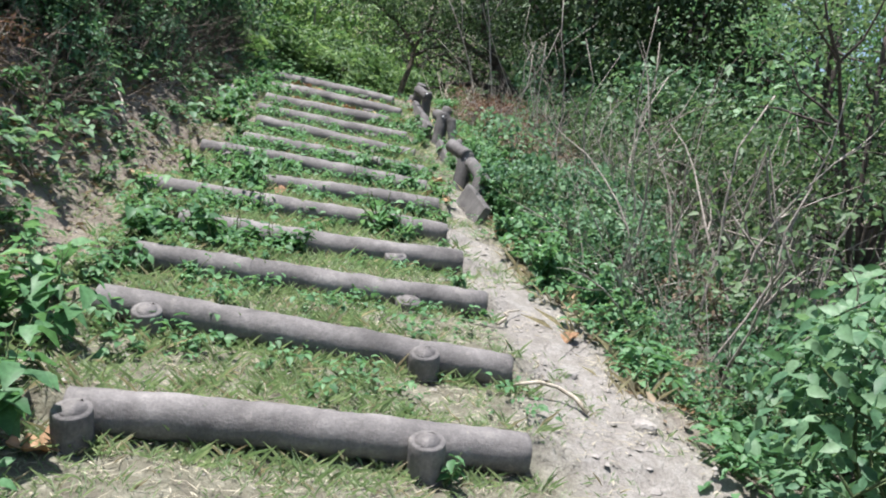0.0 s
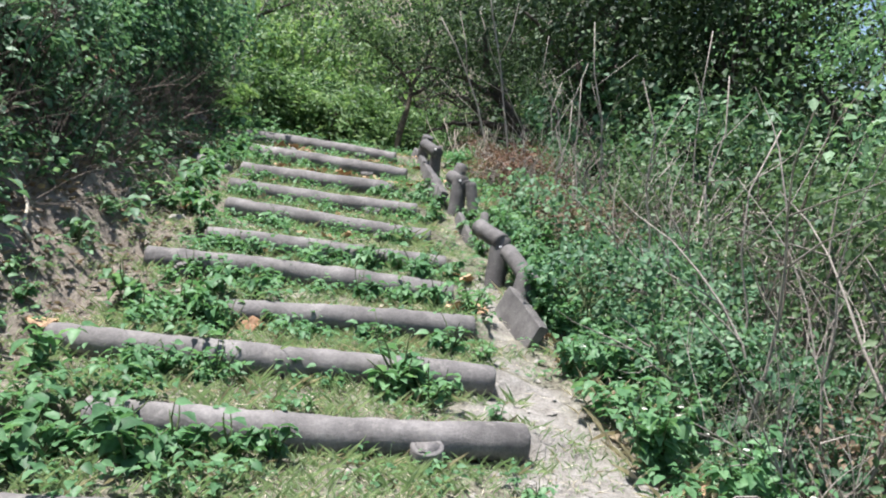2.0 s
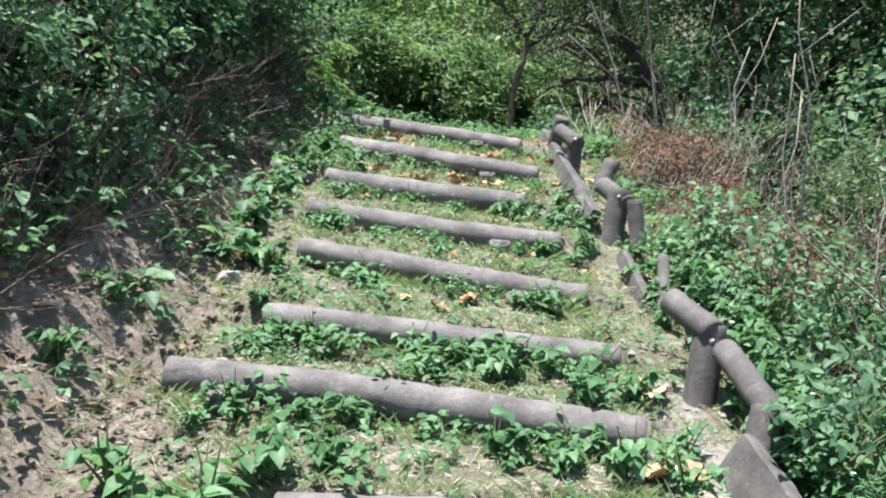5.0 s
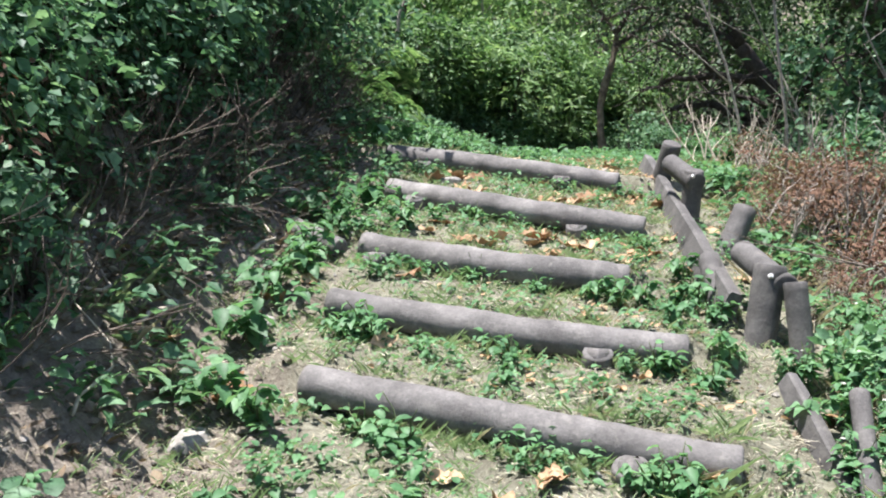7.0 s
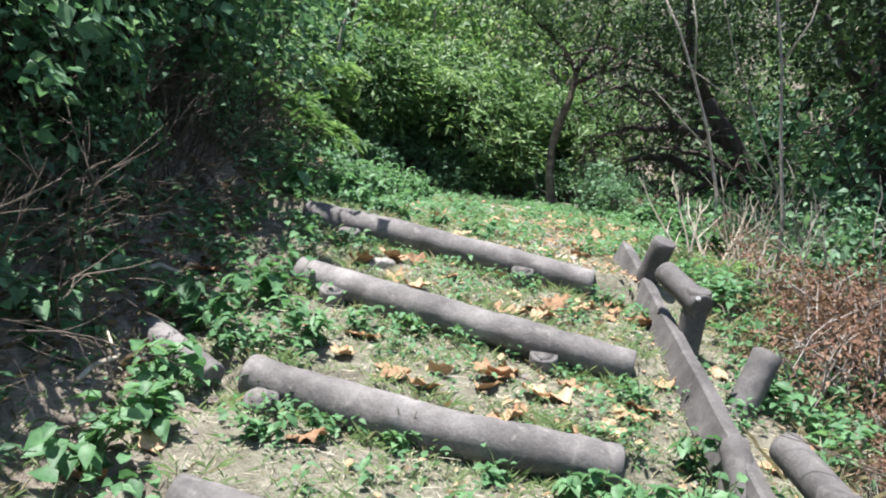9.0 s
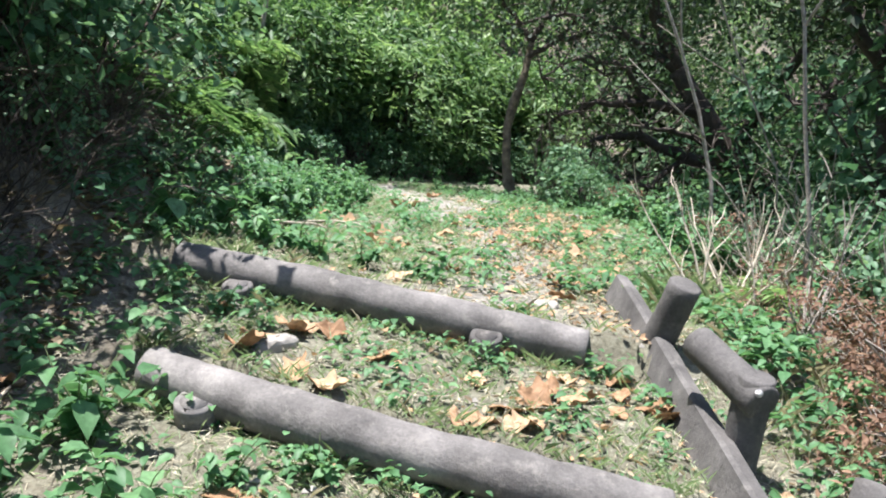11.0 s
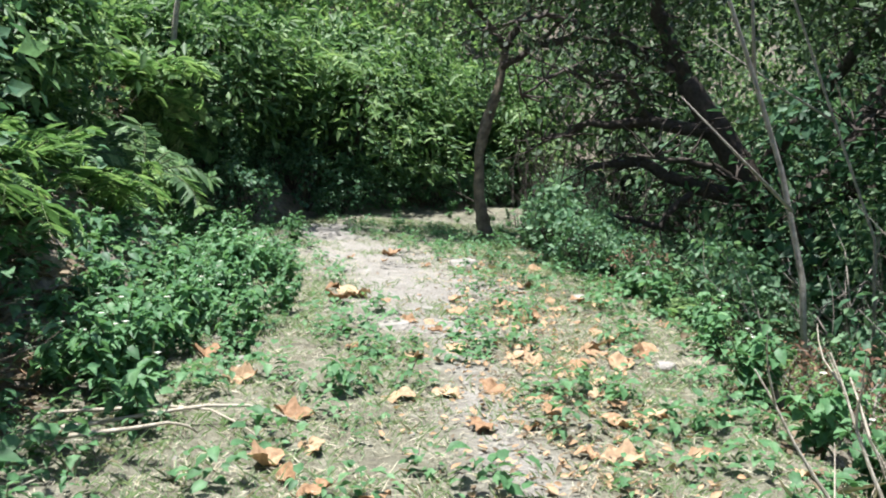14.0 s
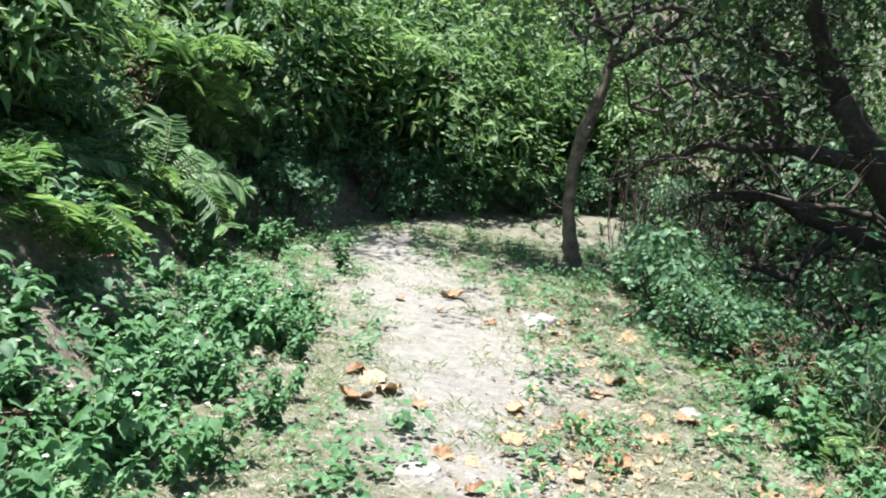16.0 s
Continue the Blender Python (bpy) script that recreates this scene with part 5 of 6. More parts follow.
def slope_tree(x, y, s, seed, mat, leaf_len, label, clumps=16, size=1.0, stem=1.0):
    r = random.Random(seed)
    crown = [(r.uniform(-1.3, 1.3) * s, r.uniform(-1.3, 1.3) * s, r.uniform(2.0, 5.2) * s, r.uniform(0.7, 1.1) * s * size) for _ in range(clumps)]
    limbs = [[(0, 0, 1.6 * s, 0.07 * stem), (c[0] * 0.5, c[1] * 0.5, c[2] * 0.75, 0.05 * stem), (c[0], c[1], c[2], 0.02 * stem)] for c in crown[:6]]
    return tree("tree", (x, y, height(x, y) - 0.08), [(0, 0, 0, 0.14 * s * stem), (0.06, 0.03, 1.2 * s, 0.12 * s * stem), (-0.05, 0, 2.6 * s, 0.09 * s * stem), (0.05, 0.1, 4.2 * s, 0.04 * stem)], limbs, crown, mat, leaf_len, seed, label, 30, TWIG_DARK)


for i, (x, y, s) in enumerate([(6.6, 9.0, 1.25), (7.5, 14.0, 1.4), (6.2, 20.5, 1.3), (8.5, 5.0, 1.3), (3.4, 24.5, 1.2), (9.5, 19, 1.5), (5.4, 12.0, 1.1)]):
    # Lighter leaves past y 18 read as sunlit; nearer crowns carry painted shade.
    slope_tree(x, y, s, 70 + i, LEAF_MIX if y > 18 else LEAF_CANOPY_SHADED, 0.12, "dark leafy tree standing on the lower slope")
for i, (x, y, s) in enumerate([(4.3, 4.4, 0.9), (3.7, 2.6, 0.72), (5.2, 6.6, 1.0)]):
    slope_tree(x, y, s, 90 + i, (LEAF_WEED, LEAF_MIX, LEAF_WEED)[i], 0.055, "feathery small-leaved green tree over the brush", 15, 0.6, 0.35)


# ---- tall bare saplings and bleached branches ----
def sapling(points, r0, r1, mat, label, forks=(), name="sapling"):
    base = Vector(points[0])
    thing = new(name)
    thing.location = base
    rr = [r0 + (r1 - r0) * i / (len(points) - 1) for i in range(len(points))]
    part("stem", Soup().tube([Vector(p) - base for p in points], rr, 7, 0.1).mesh("stem", mat), thing)
    for line in forks:
        part("branch", Soup().tube([Vector(p) - base for p in line], [r1 * 1.2 * (1 - 0.7 * i / (len(line) - 1)) for i in range(len(line))], 6, 0.1).mesh("branch", mat), thing)
    return tagged(thing, label, "sapling", "bare saplings on the slope")


def rooted(x, y):
    return (x, y, height(x, y) - 0.05)


sapling([rooted(1.74, 10.0), (1.72, 10.0, 2.4), (1.65, 10.03, 2.95), (1.58, 10.0, 3.5), (1.46, 10.0, 4.1), (1.38, 10.0, 4.7)], 0.015, 0.009, TWIG, "tall thin bare grey sapling beside the rail",
        [[(1.58, 10.0, 3.5), (1.72, 9.9, 3.8), (1.8, 9.9, 4.2)]])
sapling([rooted(1.62, 11.5), (1.58, 11.6, 2.5), (1.45, 11.65, 3.05), (1.28, 11.65, 3.5), (1.1, 11.6, 3.9), (0.85, 11.6, 4.35)], 0.018, 0.009, TWIG, "leaning forked bare grey sapling",
        [[(1.28, 11.65, 3.5), (1.25, 11.7, 4.0), (1.15, 11.8, 4.5)], [(1.5, 11.6, 2.85), (1.2, 11.5, 3.1), (0.85, 11.4, 3.4)]])
sapling([rooted(2.45, 12.4), (2.35, 12.4, 2.6), (2.0, 12.3, 3.3), (1.7, 12.3, 4.0), (1.5, 12.2, 4.6)], 0.011, 0.007, TWIG, "leaning bare grey sapling", [[(2.0, 12.3, 3.3), (1.6, 12.2, 3.5), (1.2, 12.2, 3.75)]])
sapling([rooted(-2.6, 24.5), (-2.62, 24.5, 5.0), (-2.7, 24.5, 6.2), (-2.7, 24.4, 8.0)], 0.05, 0.02, TWIG, "slim pale bare sapling on the far bank", [[(-2.62, 24.5, 5.5), (-2.0, 24.5, 6.2), (-1.5, 24.4, 6.6)]])
for x, y, dx, dz, r in [(2.0, 3.0, 0.25, 1.7, .012), (2.3, 2.3, 0.45, 1.8, .016), (2.6, 1.9, 0.5, 1.9, .014), (2.1, 4.6, -0.1, 1.9, .014), (1.75, 6.0, 0.2, 1.6, .012), (2.6, 5.2, 0.3, 2.2, .016), (2.4, 7.0, -0.2, 2.4, .014),
                        (1.9, 8.0, 0.35, 1.8, .013), (2.3, 8.8, -0.3, 2.2, .014), (2.9, 3.2, 0.6, 1.8, .016), (1.55, 7.2, 0.3, 1.5, .011), (3.0, 6.5, 0.1, 2.6, .016), (2.2, 1.4, .5, 1.3, .012), (1.5, 5.0, .05, 1.4, .01)]:
    b = rooted(x, y)
    r *= 0.7
    pts = [b] + [(x + dx * t + rnd.uniform(-.1, .1), y + rnd.uniform(-.1, .1), b[2] + dz * t) for t in (.2, .4, .6, .8, 1)]
    f = pts[3]
    sapling(pts, r, r * 0.5, TWIG, "thin bare grey sapling in the brush", [[f, (f[0] + rnd.uniform(-.2, .3), f[1], f[2] + .3), (f[0] + rnd.uniform(-.3, .5), f[1], f[2] + .65)]])
bleached = bare_brush(371, 0.8, 0.55, 9, ROOT, 0.009, "bleached_shrub", "bleached leafless shrub beside the handrail", 0.1, 3, 0.0, True)
bleached.matrix_basis = stand(1.12, 9.35, 1.0, 40, 0, 0, 0.03)
bleached2 = bare_brush(372, 0.75, 0.5, 8, ROOT, 0.008, "bleached_shrub", "bleached leafless shrub beside the handrail", 0.1, 3, 0.0, True)
bleached2.matrix_basis = stand(1.4, 9.75, 1.0, 140, 0, 0, 0.03)


def root(points, r):
    base = Vector(points[0])
    soup = Soup().tube([Vector(p) - base for p in points], [r * (1 - 0.6 * i / (len(points) - 1)) for i in range(len(points))], 7, 0.15)
    ob = new("dead_branch", soup.mesh("dead_branch", ROOT))
    ob.location = base
    return tagged(ob, "bleached dead branch lying on the bank", "branch", "dead branches")


for x, y, a, L in [(-1.5, 4.5, 2.2, .45), (-1.75, 4.7, 1.8, .5), (-1.95, 5.2, 2.6, .6), (-1.6, 5.1, 2.0, .3), (-2.1, 4.2, 2.9, .7), (-1.6, 6.2, 1.9, .4), (-1.9, 6.6, 2.3, .5), (-1.55, 3.0, 2.4, .5), (-1.7, 2.2, 2.8, .6),
                   (-1.8, 7.1, 1.2, .4), (-1.55, 10.2, 0.3, .8), (-1.75, 10.4, -0.2, .9), (-1.6, 9.9, 0.6, .6), (0.9, 1.0, .9, .35), (1.2, .2, 2.5, .3), (1.5, -.5, .4, .4), (2.0, 1.6, .5, .7), (1.8, 2.3, 0.2, .8), (2.2, 0.9, 1.0, .8)]:
    pts = []
    for j in range(7):
        t = j / 6
        px, py = x + math.cos(a) * L * t + 0.06 * math.sin(5 * t + x), y + math.sin(a) * L * t + 0.05 * math.sin(6 * t + y)
        pts.append((px, py, height(px, py) + 0.02 + 0.05 * math.sin(math.pi * t)))
    root(pts, rnd.uniform(0.007, 0.014))


# ---- stones ----
def stone(x, y, sx, sy, sz, seed, label="pale dusty stone half sunk in the path", mat=None):
    bm = bmesh.new()
    bmesh.ops.create_icosphere(bm, subdivisions=3, radius=1)
    for v in bm.verts:
        p = v.co.copy()
        n = 1 + 0.28 * noise.noise(p * 1.3 + Vector((seed, 0, 0))) + 0.1 * noise.noise(p * 4 + Vector((0, seed, 0)))
        p *= n
        p.z = max(-0.6, min(0.62 + 0.12 * noise.noise(p * 3), p.z))
        v.co = Vector((p.x * sx, p.y * sy, p.z * sz))
    me = bpy.data.meshes.new("stone")
    bm.to_mesh(me)
    bm.free()
    me.materials.append(mat or STONE)
    ob = new("stone", me)
    ob.matrix_basis = pose(x, y, height(x, y) + sz * 0.12, 0, 0, seed * 37)
    return tagged(ob, label, "stone", "stones along the path")


for i, (x, y, a, c, d) in enumerate([(-0.52, 12.1, .1, .08, .05), (-0.03, 15.0, .2, .12, .08), (0.88, 11.5, .06, .05, .05), (0.76, 13.3, .07, .06, .05), (-2.3, 16.9, .12, .1, .06), (-0.93, 7.93, .09, .05, .05), (-0.68, 4.07, .07, .05, .03),
                                     (1.35, 1.2, .05, .04, .03), (1.5, 0.2, .06, .05, .04), (1.25, .6, .04, .03, .03), (-1.4, 5.6, .07, .06, .05), (-1.3, 4.7, .09, .06, .05), (-1.7, 15.5, .08, .06, .04), (0.3, 12.9, .06, .05, .03), (-1.5, 17.2, .1, .07, .05), (0.1, 8.75, .07, .06, .03)]):
    stone(x, y, a, c, d, i + 1)


def pebbles():
    rs = np.random.RandomState(12)
    soup_v, soup_f = [], []
    oct_v = np.array([(1, 0, 0), (-1, 0, 0), (0, 1, 0), (0, -1, 0), (0, 0, 1), (0, 0, -.5)], float)
    oct_f = np.array([(0, 2, 4), (2, 1, 4), (1, 3, 4), (3, 0, 4), (2, 0, 5), (1, 2, 5), (3, 1, 5), (0, 3, 5)])
    k = 0
    while k < 2600:
        y = rs.uniform(-2, 17)
        x = rs.uniform(along(LEFT_EDGE, y) - 0.9, along(RIGHT_EDGE, y) + 0.2)
        if rs.rand() > 0.25 + sand_weight(x, y) or (y > 8.4 and rs.rand() < 0.6):
            continue
        s = 0.006 + 0.02 * rs.rand() ** 3
        p = oct_v * s * rs.uniform(0.6, 1.2, (6, 3)) * np.array([1, 1, .7])
        a = rs.rand() * 6.28
        p[:, :2] = p[:, :2] @ np.array([[math.cos(a), -math.sin(a)], [math.sin(a), math.cos(a)]])
        soup_v.append(p + np.array([x, y, height(x, y) + s * 0.2]))
        soup_f.append(oct_f + 6 * k)
        k += 1
    me = bpy.data.meshes.new("pebbles")
    me.from_pydata(np.concatenate(soup_v).tolist(), [], np.concatenate(soup_f).tolist())
    me.materials.append(STONE)
    return tagged(new("pebbles", me), "pale grit and pebbles on the trodden earth", "gravel", kind="stuff")


pebbles()


def clods():
    """Crumbled soil on the bare foot of the bank."""
    rs = np.random.RandomState(14)
    oct_v = np.array([(1, 0, 0), (-1, 0, 0), (0, 1, 0), (0, -1, 0), (0, 0, 1), (0, 0, -.6), (.6, .6, .5), (-.6, .5, .6)], float)
    oct_f = np.array([(0, 6, 4), (0, 2, 6), (6, 2, 4), (2, 7, 4), (2, 1, 7), (7, 1, 4), (1, 3, 4), (3, 0, 4), (2, 0, 5), (1, 2, 5), (3, 1, 5), (0, 3, 5)])
    vs, fs = [], []
    for k in range(2600):
        y = rs.uniform(1.5, 9.5) if k < 1700 else rs.uniform(2.7, 5.0)
        x = along(LEFT_EDGE, y) - rs.uniform(-0.25, 1.0)
        s = 0.008 + 0.03 * rs.rand() ** 3
        p = oct_v * s * rs.uniform(0.55, 1.2, (8, 3)) * np.array([1, 1, .75])
        a = rs.rand() * 6.28
        p[:, :2] = p[:, :2] @ np.array([[math.cos(a), -math.sin(a)], [math.sin(a), math.cos(a)]])
        vs.append(p + np.array([x, y, height(x, y) + s * 0.25]))
        fs.append(oct_f + 8 * k)
    me = bpy.data.meshes.new("soil_crumbs")
    me.from_pydata(np.concatenate(vs).tolist(), [], np.concatenate(fs).tolist())
    me.materials.append(EARTH)
    return tagged(new("soil_crumbs", me), "crumbled brown soil clods on the foot of the bank", "soil", kind="stuff")


clods()


# ---- grass, straw and litter ----
def blades(name, tufts, seed, mat, label, lying=False, width=0.0016):
    """tufts: x, y, count, length, spread"""
    rs = np.random.RandomState(seed)
    pos, way, up, ln = [], [], [], []
    for x, y, k, L, sp in tufts:
        px, py = x + rs.normal(0, sp, k), y + rs.normal(0, sp, k)
        z = np.array([height(a, c) for a, c in zip(px, py)]) if lying or sp > 0.05 else np.full(k, height(x, y))
        a = rs.uniform(0, 2 * np.pi, k)
        tilt = rs.uniform(-0.06, 0.16, k) if lying else rs.uniform(0.35, 2.2, k)
        pos.append(np.stack([px, py, z + (0.006 + rs.uniform(0, 0.012, k) if lying else -0.004)], 1))
        way.append(np.stack([np.cos(a), np.sin(a), tilt], 1))
        up.append(np.stack([rs.normal(0, .3, k), rs.normal(0, .3, k), np.ones(k)], 1) if lying else np.stack([-np.cos(a), -np.sin(a), np.ones(k)], 1))
        ln.append(L * rs.uniform(0.45, 1.25, k))
    pos, way, up, ln = (np.concatenate(v) for v in (pos, way, up, ln))
    me = leaf_mesh(name, pos, way, up, ln, np.full(len(ln), width) * rs.uniform(0.7, 1.4, len(ln)), mat, False, 0.2, 0.0 if lying else 0.25)
    return tagged(new(name, me), label, "grass", kind="stuff")


green, straw = [], []
for _ in range(20000):
    y = rnd.uniform(-2.6, 19.5)
    le, re = along(LEFT_EDGE, y), along(RIGHT_EDGE, y)
    x = rnd.uniform(le - 0.3, re + 0.35)
    patch = noise.noise(Vector((x * 1.6, y * 1.6, 3.0))) + 0.25 * noise.noise(Vector((x * 5, y * 5, 1.0)))
    if rnd.random() < max(0.0, 0.75 + 1.1 * patch - 0.95 * sand_weight(x, y)):
        green.append((x, y, rnd.randint(6, 11), rnd.uniform(0.025, 0.07), rnd.uniform(0.02, 0.06)))
for k in range(13):
    x0, y0, x1, y1, r = LOGS[k]
    for _ in range(105):
        x = rnd.uniform(x0 - 0.1, x1 + 0.1)
        d = rnd.choice((-1, -1, 1))
        green.append((x, log_y(k, x) + d * (r + rnd.uniform(0.01, 0.06)), rnd.randint(6, 12), rnd.uniform(0.04, 0.11), 0.02))
for x, y in [(0.78, 9.3), (0.85, 9.5), (0.72, 9.15), (0.9, 9.2), (0.6, 8.95), (-1.75, 4.9), (-1.65, 5.05), (0.35, 4.9), (-1.9, 5.1), (0.9, 15.2), (0.5, 16.6), (0.7, 17.2)]:
    for _ in range(3):
        green.append((x + rnd.gauss(0, .07), y + rnd.gauss(0, .07), 14, rnd.uniform(0.12, 0.24), 0.04))
for _ in range(1100):
    y = rnd.uniform(-0.6, 3.0)
    green.append((rnd.uniform(-1.2, 0.45), y, rnd.randint(6, 12), rnd.uniform(0.05, 0.115), 0.035))
for _ in range(6000):
    y = rnd.uniform(-2.6, 17)
    le, re = along(LEFT_EDGE, y), along(RIGHT_EDGE, y)
    x = rnd.uniform(le - 1.2, re + 0.5)
    if rnd.random() < 1.0 - 0.7 * sand_weight(x, y):
        straw.append((x, y, rnd.randint(6, 14), rnd.uniform(0.04, 0.12), rnd.uniform(0.03, 0.1)))
blades("grass", green, 21, GRASS, "short patchy green grass on the treads and path")
withered = [(along(RIGHT_EDGE, y) + abs(rnd.gauss(0.35, 0.5)), y, 12, rnd.uniform(0.08, 0.2), 0.07) for y in [rnd.uniform(0.5, 10) for _ in range(360)]]
blades("withered_grass", withered, 24, STRAW, "tall withered grass on the slope beside the rail", False, 0.0018)
blades("dry_straw", straw, 22, STRAW, "dry straw and dead grass lying on the earth", True, 0.0017)
dead = [(x, y, max(2, n // 5), L * 1.1, sp) for x, y, n, L, sp in green[::2]]
blades("dry_grass", dead, 23, STRAW, "dry standing grass among the green")


def litter(name, count, seed, mat, size, label, where):
    rs = np.random.RandomState(seed)
    pos, way, up, ln = [], [], [], []
    while len(pos) < count:
        x, y = where(rs)
        a = rs.rand() * 6.283
        pos.append((x, y, height(x, y) + 0.012))
        way.append((math.cos(a), math.sin(a), rs.uniform(-0.15, 0.5)))
        up.append((rs.normal() * .45, rs.normal() * .45, 1))
        ln.append(size * rs.uniform(0.4, 1.3))
    ln = np.array(ln)
    me = leaf_mesh(name, pos, way, up, ln, ln * rs.uniform(0.2, 0.4, len(ln)), mat, True, 0.5, -0.1)
    return tagged(new(name, me), label, "leaf litter", kind="stuff")


def on_bank(rs):
    while True:
        y = rs.uniform(-2, 12)
        x = along(LEFT_EDGE, y) - abs(rs.normal(0.35, 0.75))
        if not open_bank(x, y) or rs.rand() < 0.12:
            return x, y


def on_path(rs):
    y = rs.choice([rs.uniform(5.2, 9), rs.uniform(8.4, 16), rs.uniform(9, 13)])
    return rs.normal(0.12 if y < 9 else 0.2, 0.4 if y < 9 else 0.3), y


def on_right(rs):
    y = rs.uniform(0, 17)
    return along(RIGHT_EDGE, y) + abs(rs.normal(0.2, 0.6)), y


litter("bank_litter", 12500, 31, LEAF_DRY, 0.06, "brown dead leaves strewn over the bank", on_bank)
litter("path_litter", 1700, 32, LEAF_FALLEN, 0.04, "small orange-brown leaf scraps on the path", on_path)
litter("path_scraps", 2600, 34, LEAF_DRY, 0.03, "brown crumbled leaf scraps on the path", on_path)
litter("slope_litter", 2200, 33, LEAF_DRY, 0.06, "brown dead leaves under the brush", on_right)


def big_leaf(seed, size):
    """Large dry leaf: pointed, lobed and wavy, folded along the rib and crumpled, thin but solid."""
    rnd = random.Random(seed)
    nl, nw = 12, 6
    soup = Soup()
    curl, fold, wide = rnd.uniform(-0.5, 1.1), rnd.uniform(0.15, 0.7), rnd.uniform(0.5, 0.85)
    for side in (1, -1):
        start = len(soup.v)
        for i in range(nl + 1):
            t = i / nl
            half = wide * size * (math.sin(math.pi * (0.04 + 0.93 * t ** 0.8)) ** 0.8) * (1 + 0.22 * math.sin(t * 17 + seed))
            for k in range(nw + 1):
                q = 2 * k / nw - 1
                x, y = (t - 0.5) * 2 * size, q * half * (1 + 0.12 * noise.noise(Vector((t * 5, q, seed))))
                z = fold * abs(y) * 0.8 + curl * size * (t - 0.5) ** 2 * 1.6
                z += size * 0.5 * noise.noise(Vector((x * 16, y * 16, seed * 3.1))) * (0.3 + abs(q)) + 0.12 * size * noise.noise(Vector((x * 60, y * 60, seed)))
                soup.v.append((x, y, z + 0.0009 * side))
        for i in range(nl):
            for k in range(nw):
                p = start + i * (nw + 1) + k
                soup.f.append((p, p + nw + 1, p + nw + 2, p + 1)[::side])
    ob = new("fallen_leaf", soup.mesh("fallen_leaf", LEAF_FALLEN, False))
    return tagged(ob, "large curled orange-brown dry leaf lying on the ground", "leaf", "fallen leaves")


LEAVES = Kind([big_leaf(i + 1, 0.075) for i in range(9)])
SPOTS = [(1.33, 1.02, 1.0), (-0.7, -0.62, 1.2), (-0.51, 2.84, 1.5), (-0.45, 2.8, 1.1), (0.63, 4.12, 1.3), (0.63, 3.42, 1.4), (0.75, 3.48, 1.0), (0.34, 4.86, 1.1), (-1.29, 5.0, 1.5), (-0.08, 4.75, .8), (-0.66, 4.13, .9), (0.7, 4.0, 1.6),
         (-0.82, 5.5, .9), (0.87, 5.4, 1.3), (0.34, 4.86, 1.4), (-0.43, 4.67, .9), (-0.22, 4.54, 1.1), (-0.11, 4.73, 1.0), (-0.6, 4.18, .9), (0.23, 5.5, .6), (0.43, 7.96, 1.0), (0.02, 7.9, 1.0), (-0.24, 6.98, 1.0), (-0.85, 7.11, 1.1),
         (-0.9, 8.08, 1.2), (-0.75, 8.1, 1.0), (-1.22, 8.24, 1.0), (-0.27, 6.95, 1.2), (0.0, 7.8, 1.0), (0.46, 7.95, 1.2), (0.34, 6.96, 1.2), (0.6, 6.76, 1.1), (-0.87, 6.26, 1.0), (-1.32, 6.04, 1.0), (-1.44, 5.87, 1.1), (-0.2, 7.1, 1.1),
         (-0.85, 8.15, 1.0), (-1.01, 7.83, 1.3), (-0.08, 7.75, 1.2), (-0.56, 8.0, 1.0), (0.34, 8.15, 1.0), (0.48, 7.9, 1.3), (-0.82, 7.76, 1.2), (-0.99, 7.94, 1.0), (-0.57, 8.78, 1.0), (0.19, 8.9, 1.0), (0.52, 9.56, 1.0), (0.64, 10.75, 1.0),
         (-0.1, 10.5, 1.0), (-0.84, 10.0, 1.1), (-0.64, 9.78, .9), (-1.39, 11.3, 1.3), (-1.12, 10.9, 1.1), (-0.33, 9.24, .9), (-0.71, 15.5, 1.4), (-0.9, 13.12, 1.2), (-0.8, 13.0, 1.3), (0.41, 11.44, 1.2), (0.66, 11.5, 1.1), (-0.02, 11.0, .9),
         (-0.19, 11.66, 1.3), (0.17, 12.95, 1.0), (-0.93, 12.8, 1.4), (-0.15, 12.6, 1.0), (0.29, 12.45, 1.0), (0.73, 13.2, 1.2), (0.85, 13.05, 1.3), (0.9, 12.4, 1.2), (0.7, 12.0, 1.0)]
for x, y, s in SPOTS:
    LEAVES.put(pose(x, y, height(x, y) + 0.018, rnd.uniform(-18, 18), rnd.uniform(-18, 18), spin()) @ Matrix.Scale(s * 0.95, 4))
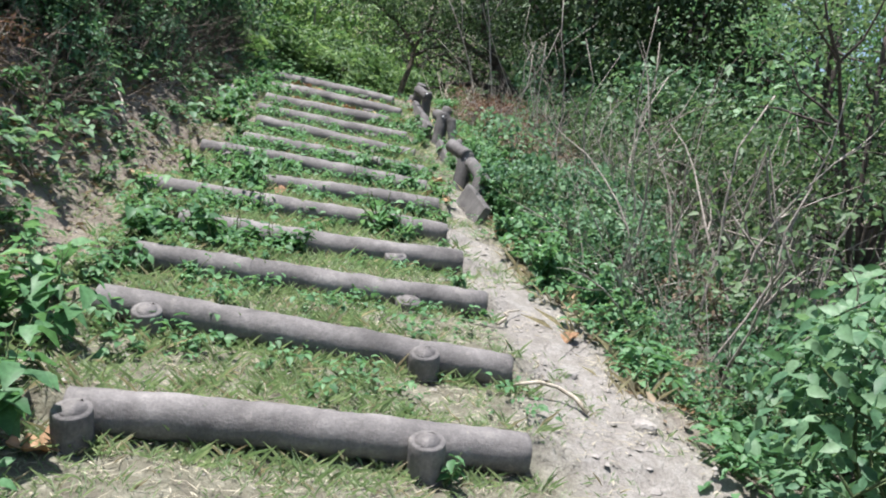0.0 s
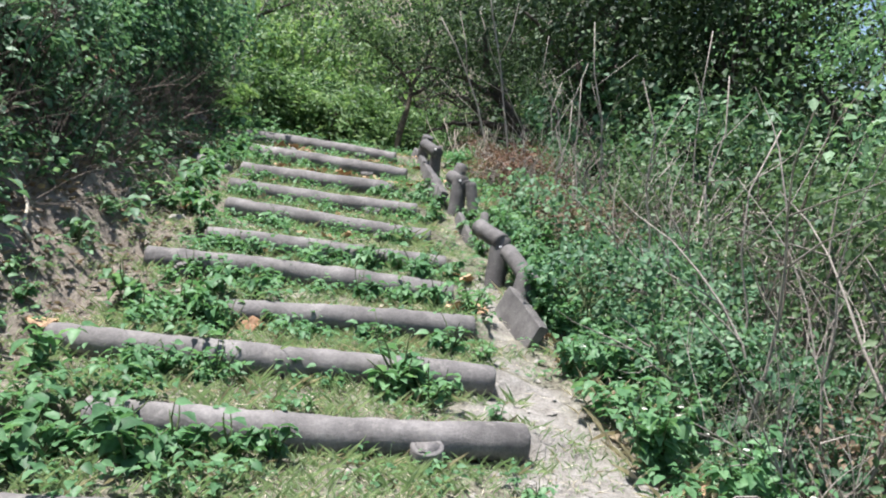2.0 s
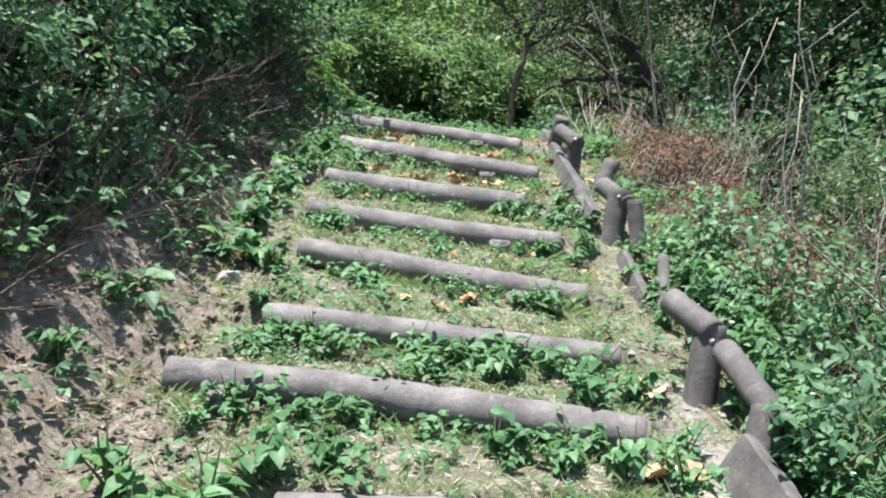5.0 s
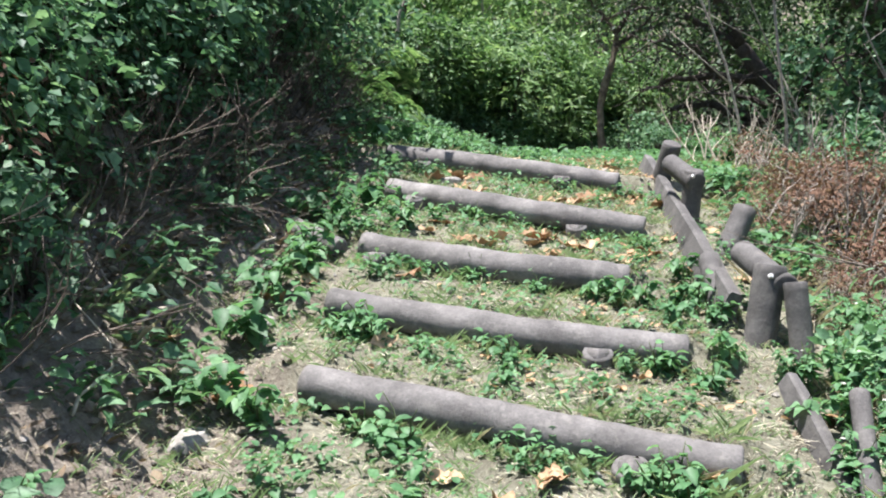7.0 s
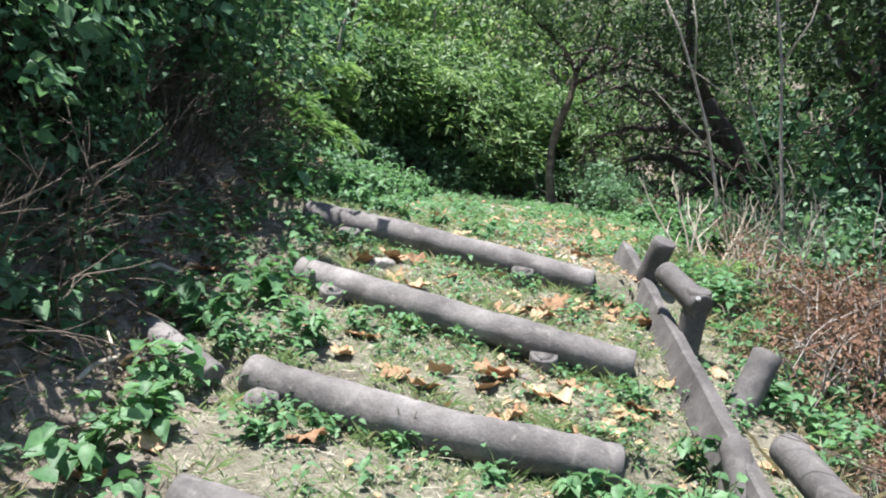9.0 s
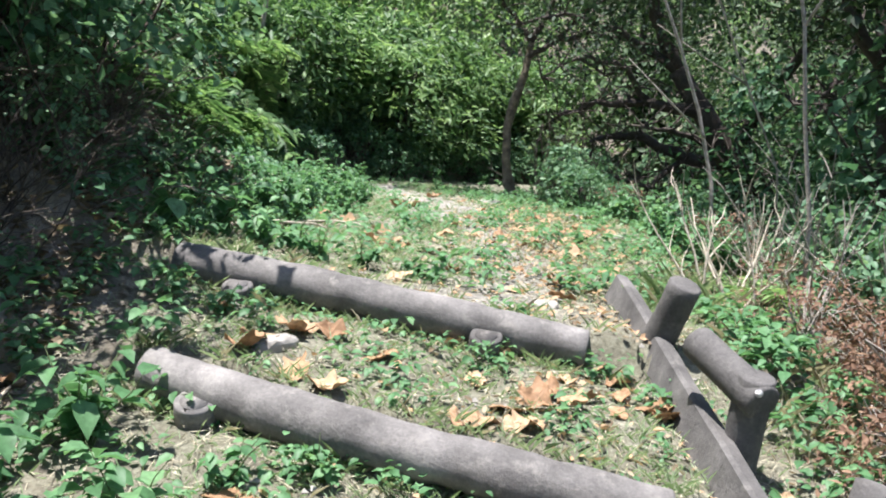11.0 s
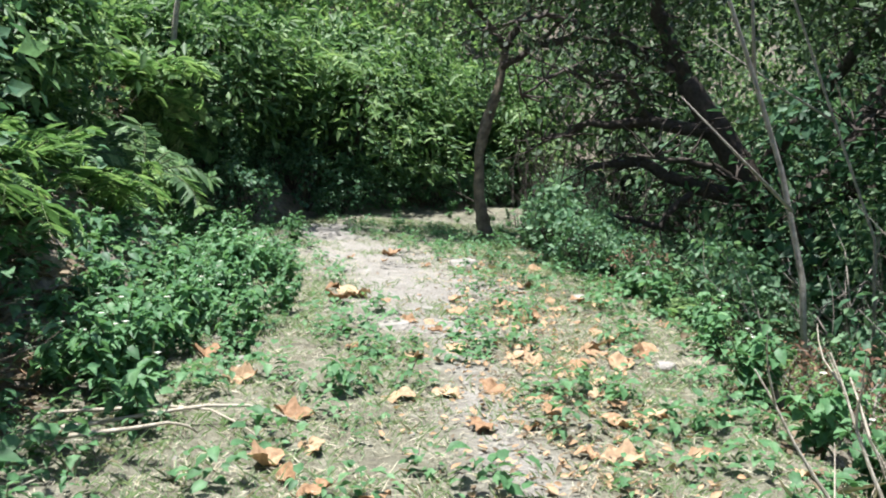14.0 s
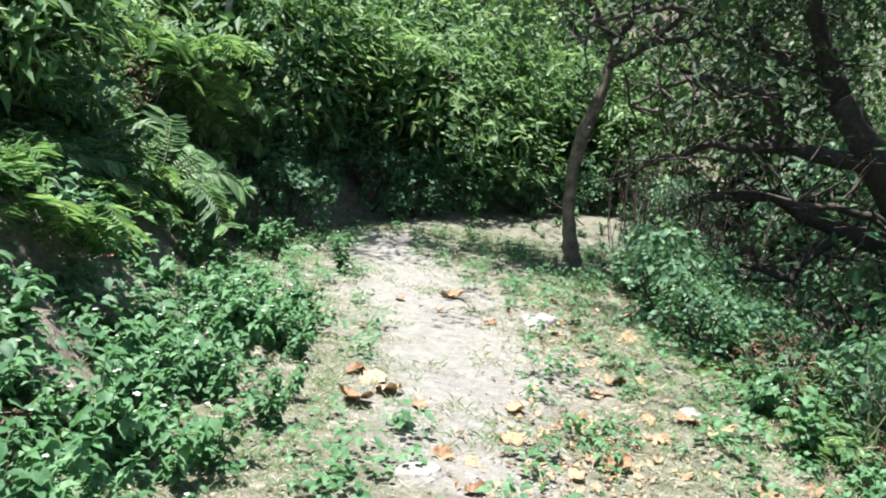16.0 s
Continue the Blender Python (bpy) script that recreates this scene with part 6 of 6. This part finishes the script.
for _ in range(110):
    y = rnd.choice([rnd.uniform(6.5, 8.3), rnd.uniform(8.8, 13.5), rnd.uniform(10, 16)])
    x = rnd.gauss(0.1, 0.55)
    LEAVES.put(pose(x, y, height(x, y) + 0.014, rnd.uniform(-15, 15), rnd.uniform(-15, 15), spin()) @ Matrix.Scale(rnd.uniform(0.5, 1.1), 4))
for _ in range(45):
    y = rnd.uniform(-1, 15)
    x = rnd.choice([along(LEFT_EDGE, y) - abs(rnd.gauss(0, .4)), along(RIGHT_EDGE, y) + abs(rnd.gauss(0, .3))])
    LEAVES.put(pose(x, y, height(x, y) + 0.016, rnd.uniform(-15, 15), rnd.uniform(-15, 15), spin()) @ Matrix.Scale(rnd.uniform(0.5, 1.1), 4))
LEAVES.close()


# ---- odd pieces ----
def stub_log():
    a, c = Vector((-1.66, 6.74, 0)), Vector((-1.3, 6.52, 0))
    a.z, c.z = height(a.x, a.y) + 0.03, height(c.x, c.y) + 0.05
    ob = new("log_piece", Soup().tube([(0, 0, 0)] + [(c - a) * t for t in (0.02, .25, .5, .75, .98)] + [c - a], [0.045, .055, .057, .056, .055, .055, .046], 18, 0.08).mesh("log_piece", CONCRETE))
    ob.location = a
    return tagged(ob, "short broken piece of grey concrete log", "log piece")


stub_log()


def far_steps():
    """Pale concrete slabs far behind the crooked tree."""
    thing = new("far_steps")
    thing.location = (1.15, 27.5, 2.75)
    for i in range(4):
        bm = bmesh.new()
        bmesh.ops.create_cube(bm, size=1)
        for v in bm.verts:
            v.co = Vector((v.co.x * (0.95 - 0.08 * i), v.co.y * 0.3, v.co.z * 0.075))
        bmesh.ops.bevel(bm, geom=bm.edges[:], offset=0.008, segments=1, affect="EDGES")
        me = bpy.data.meshes.new("slab")
        bm.to_mesh(me)
        bm.free()
        me.materials.append(PALE_PAINT)
        s = part("slab", me, thing)
        s.location = (0.03 * i, 0.22 * i, 0.1 * i)
    bm = bmesh.new()
    bmesh.ops.create_cube(bm, size=1)
    for v in bm.verts:
        v.co = Vector((v.co.x * 1.1, v.co.y * 1.0 + 0.45, (v.co.z - 0.5) * 1.4 - 0.03))
    me = bpy.data.meshes.new("base")
    bm.to_mesh(me)
    bm.free()
    me.materials.append(STONE)
    part("base", me, thing)
    return tagged(thing, "pale concrete slab steps far behind the tree", "steps")


far_steps()
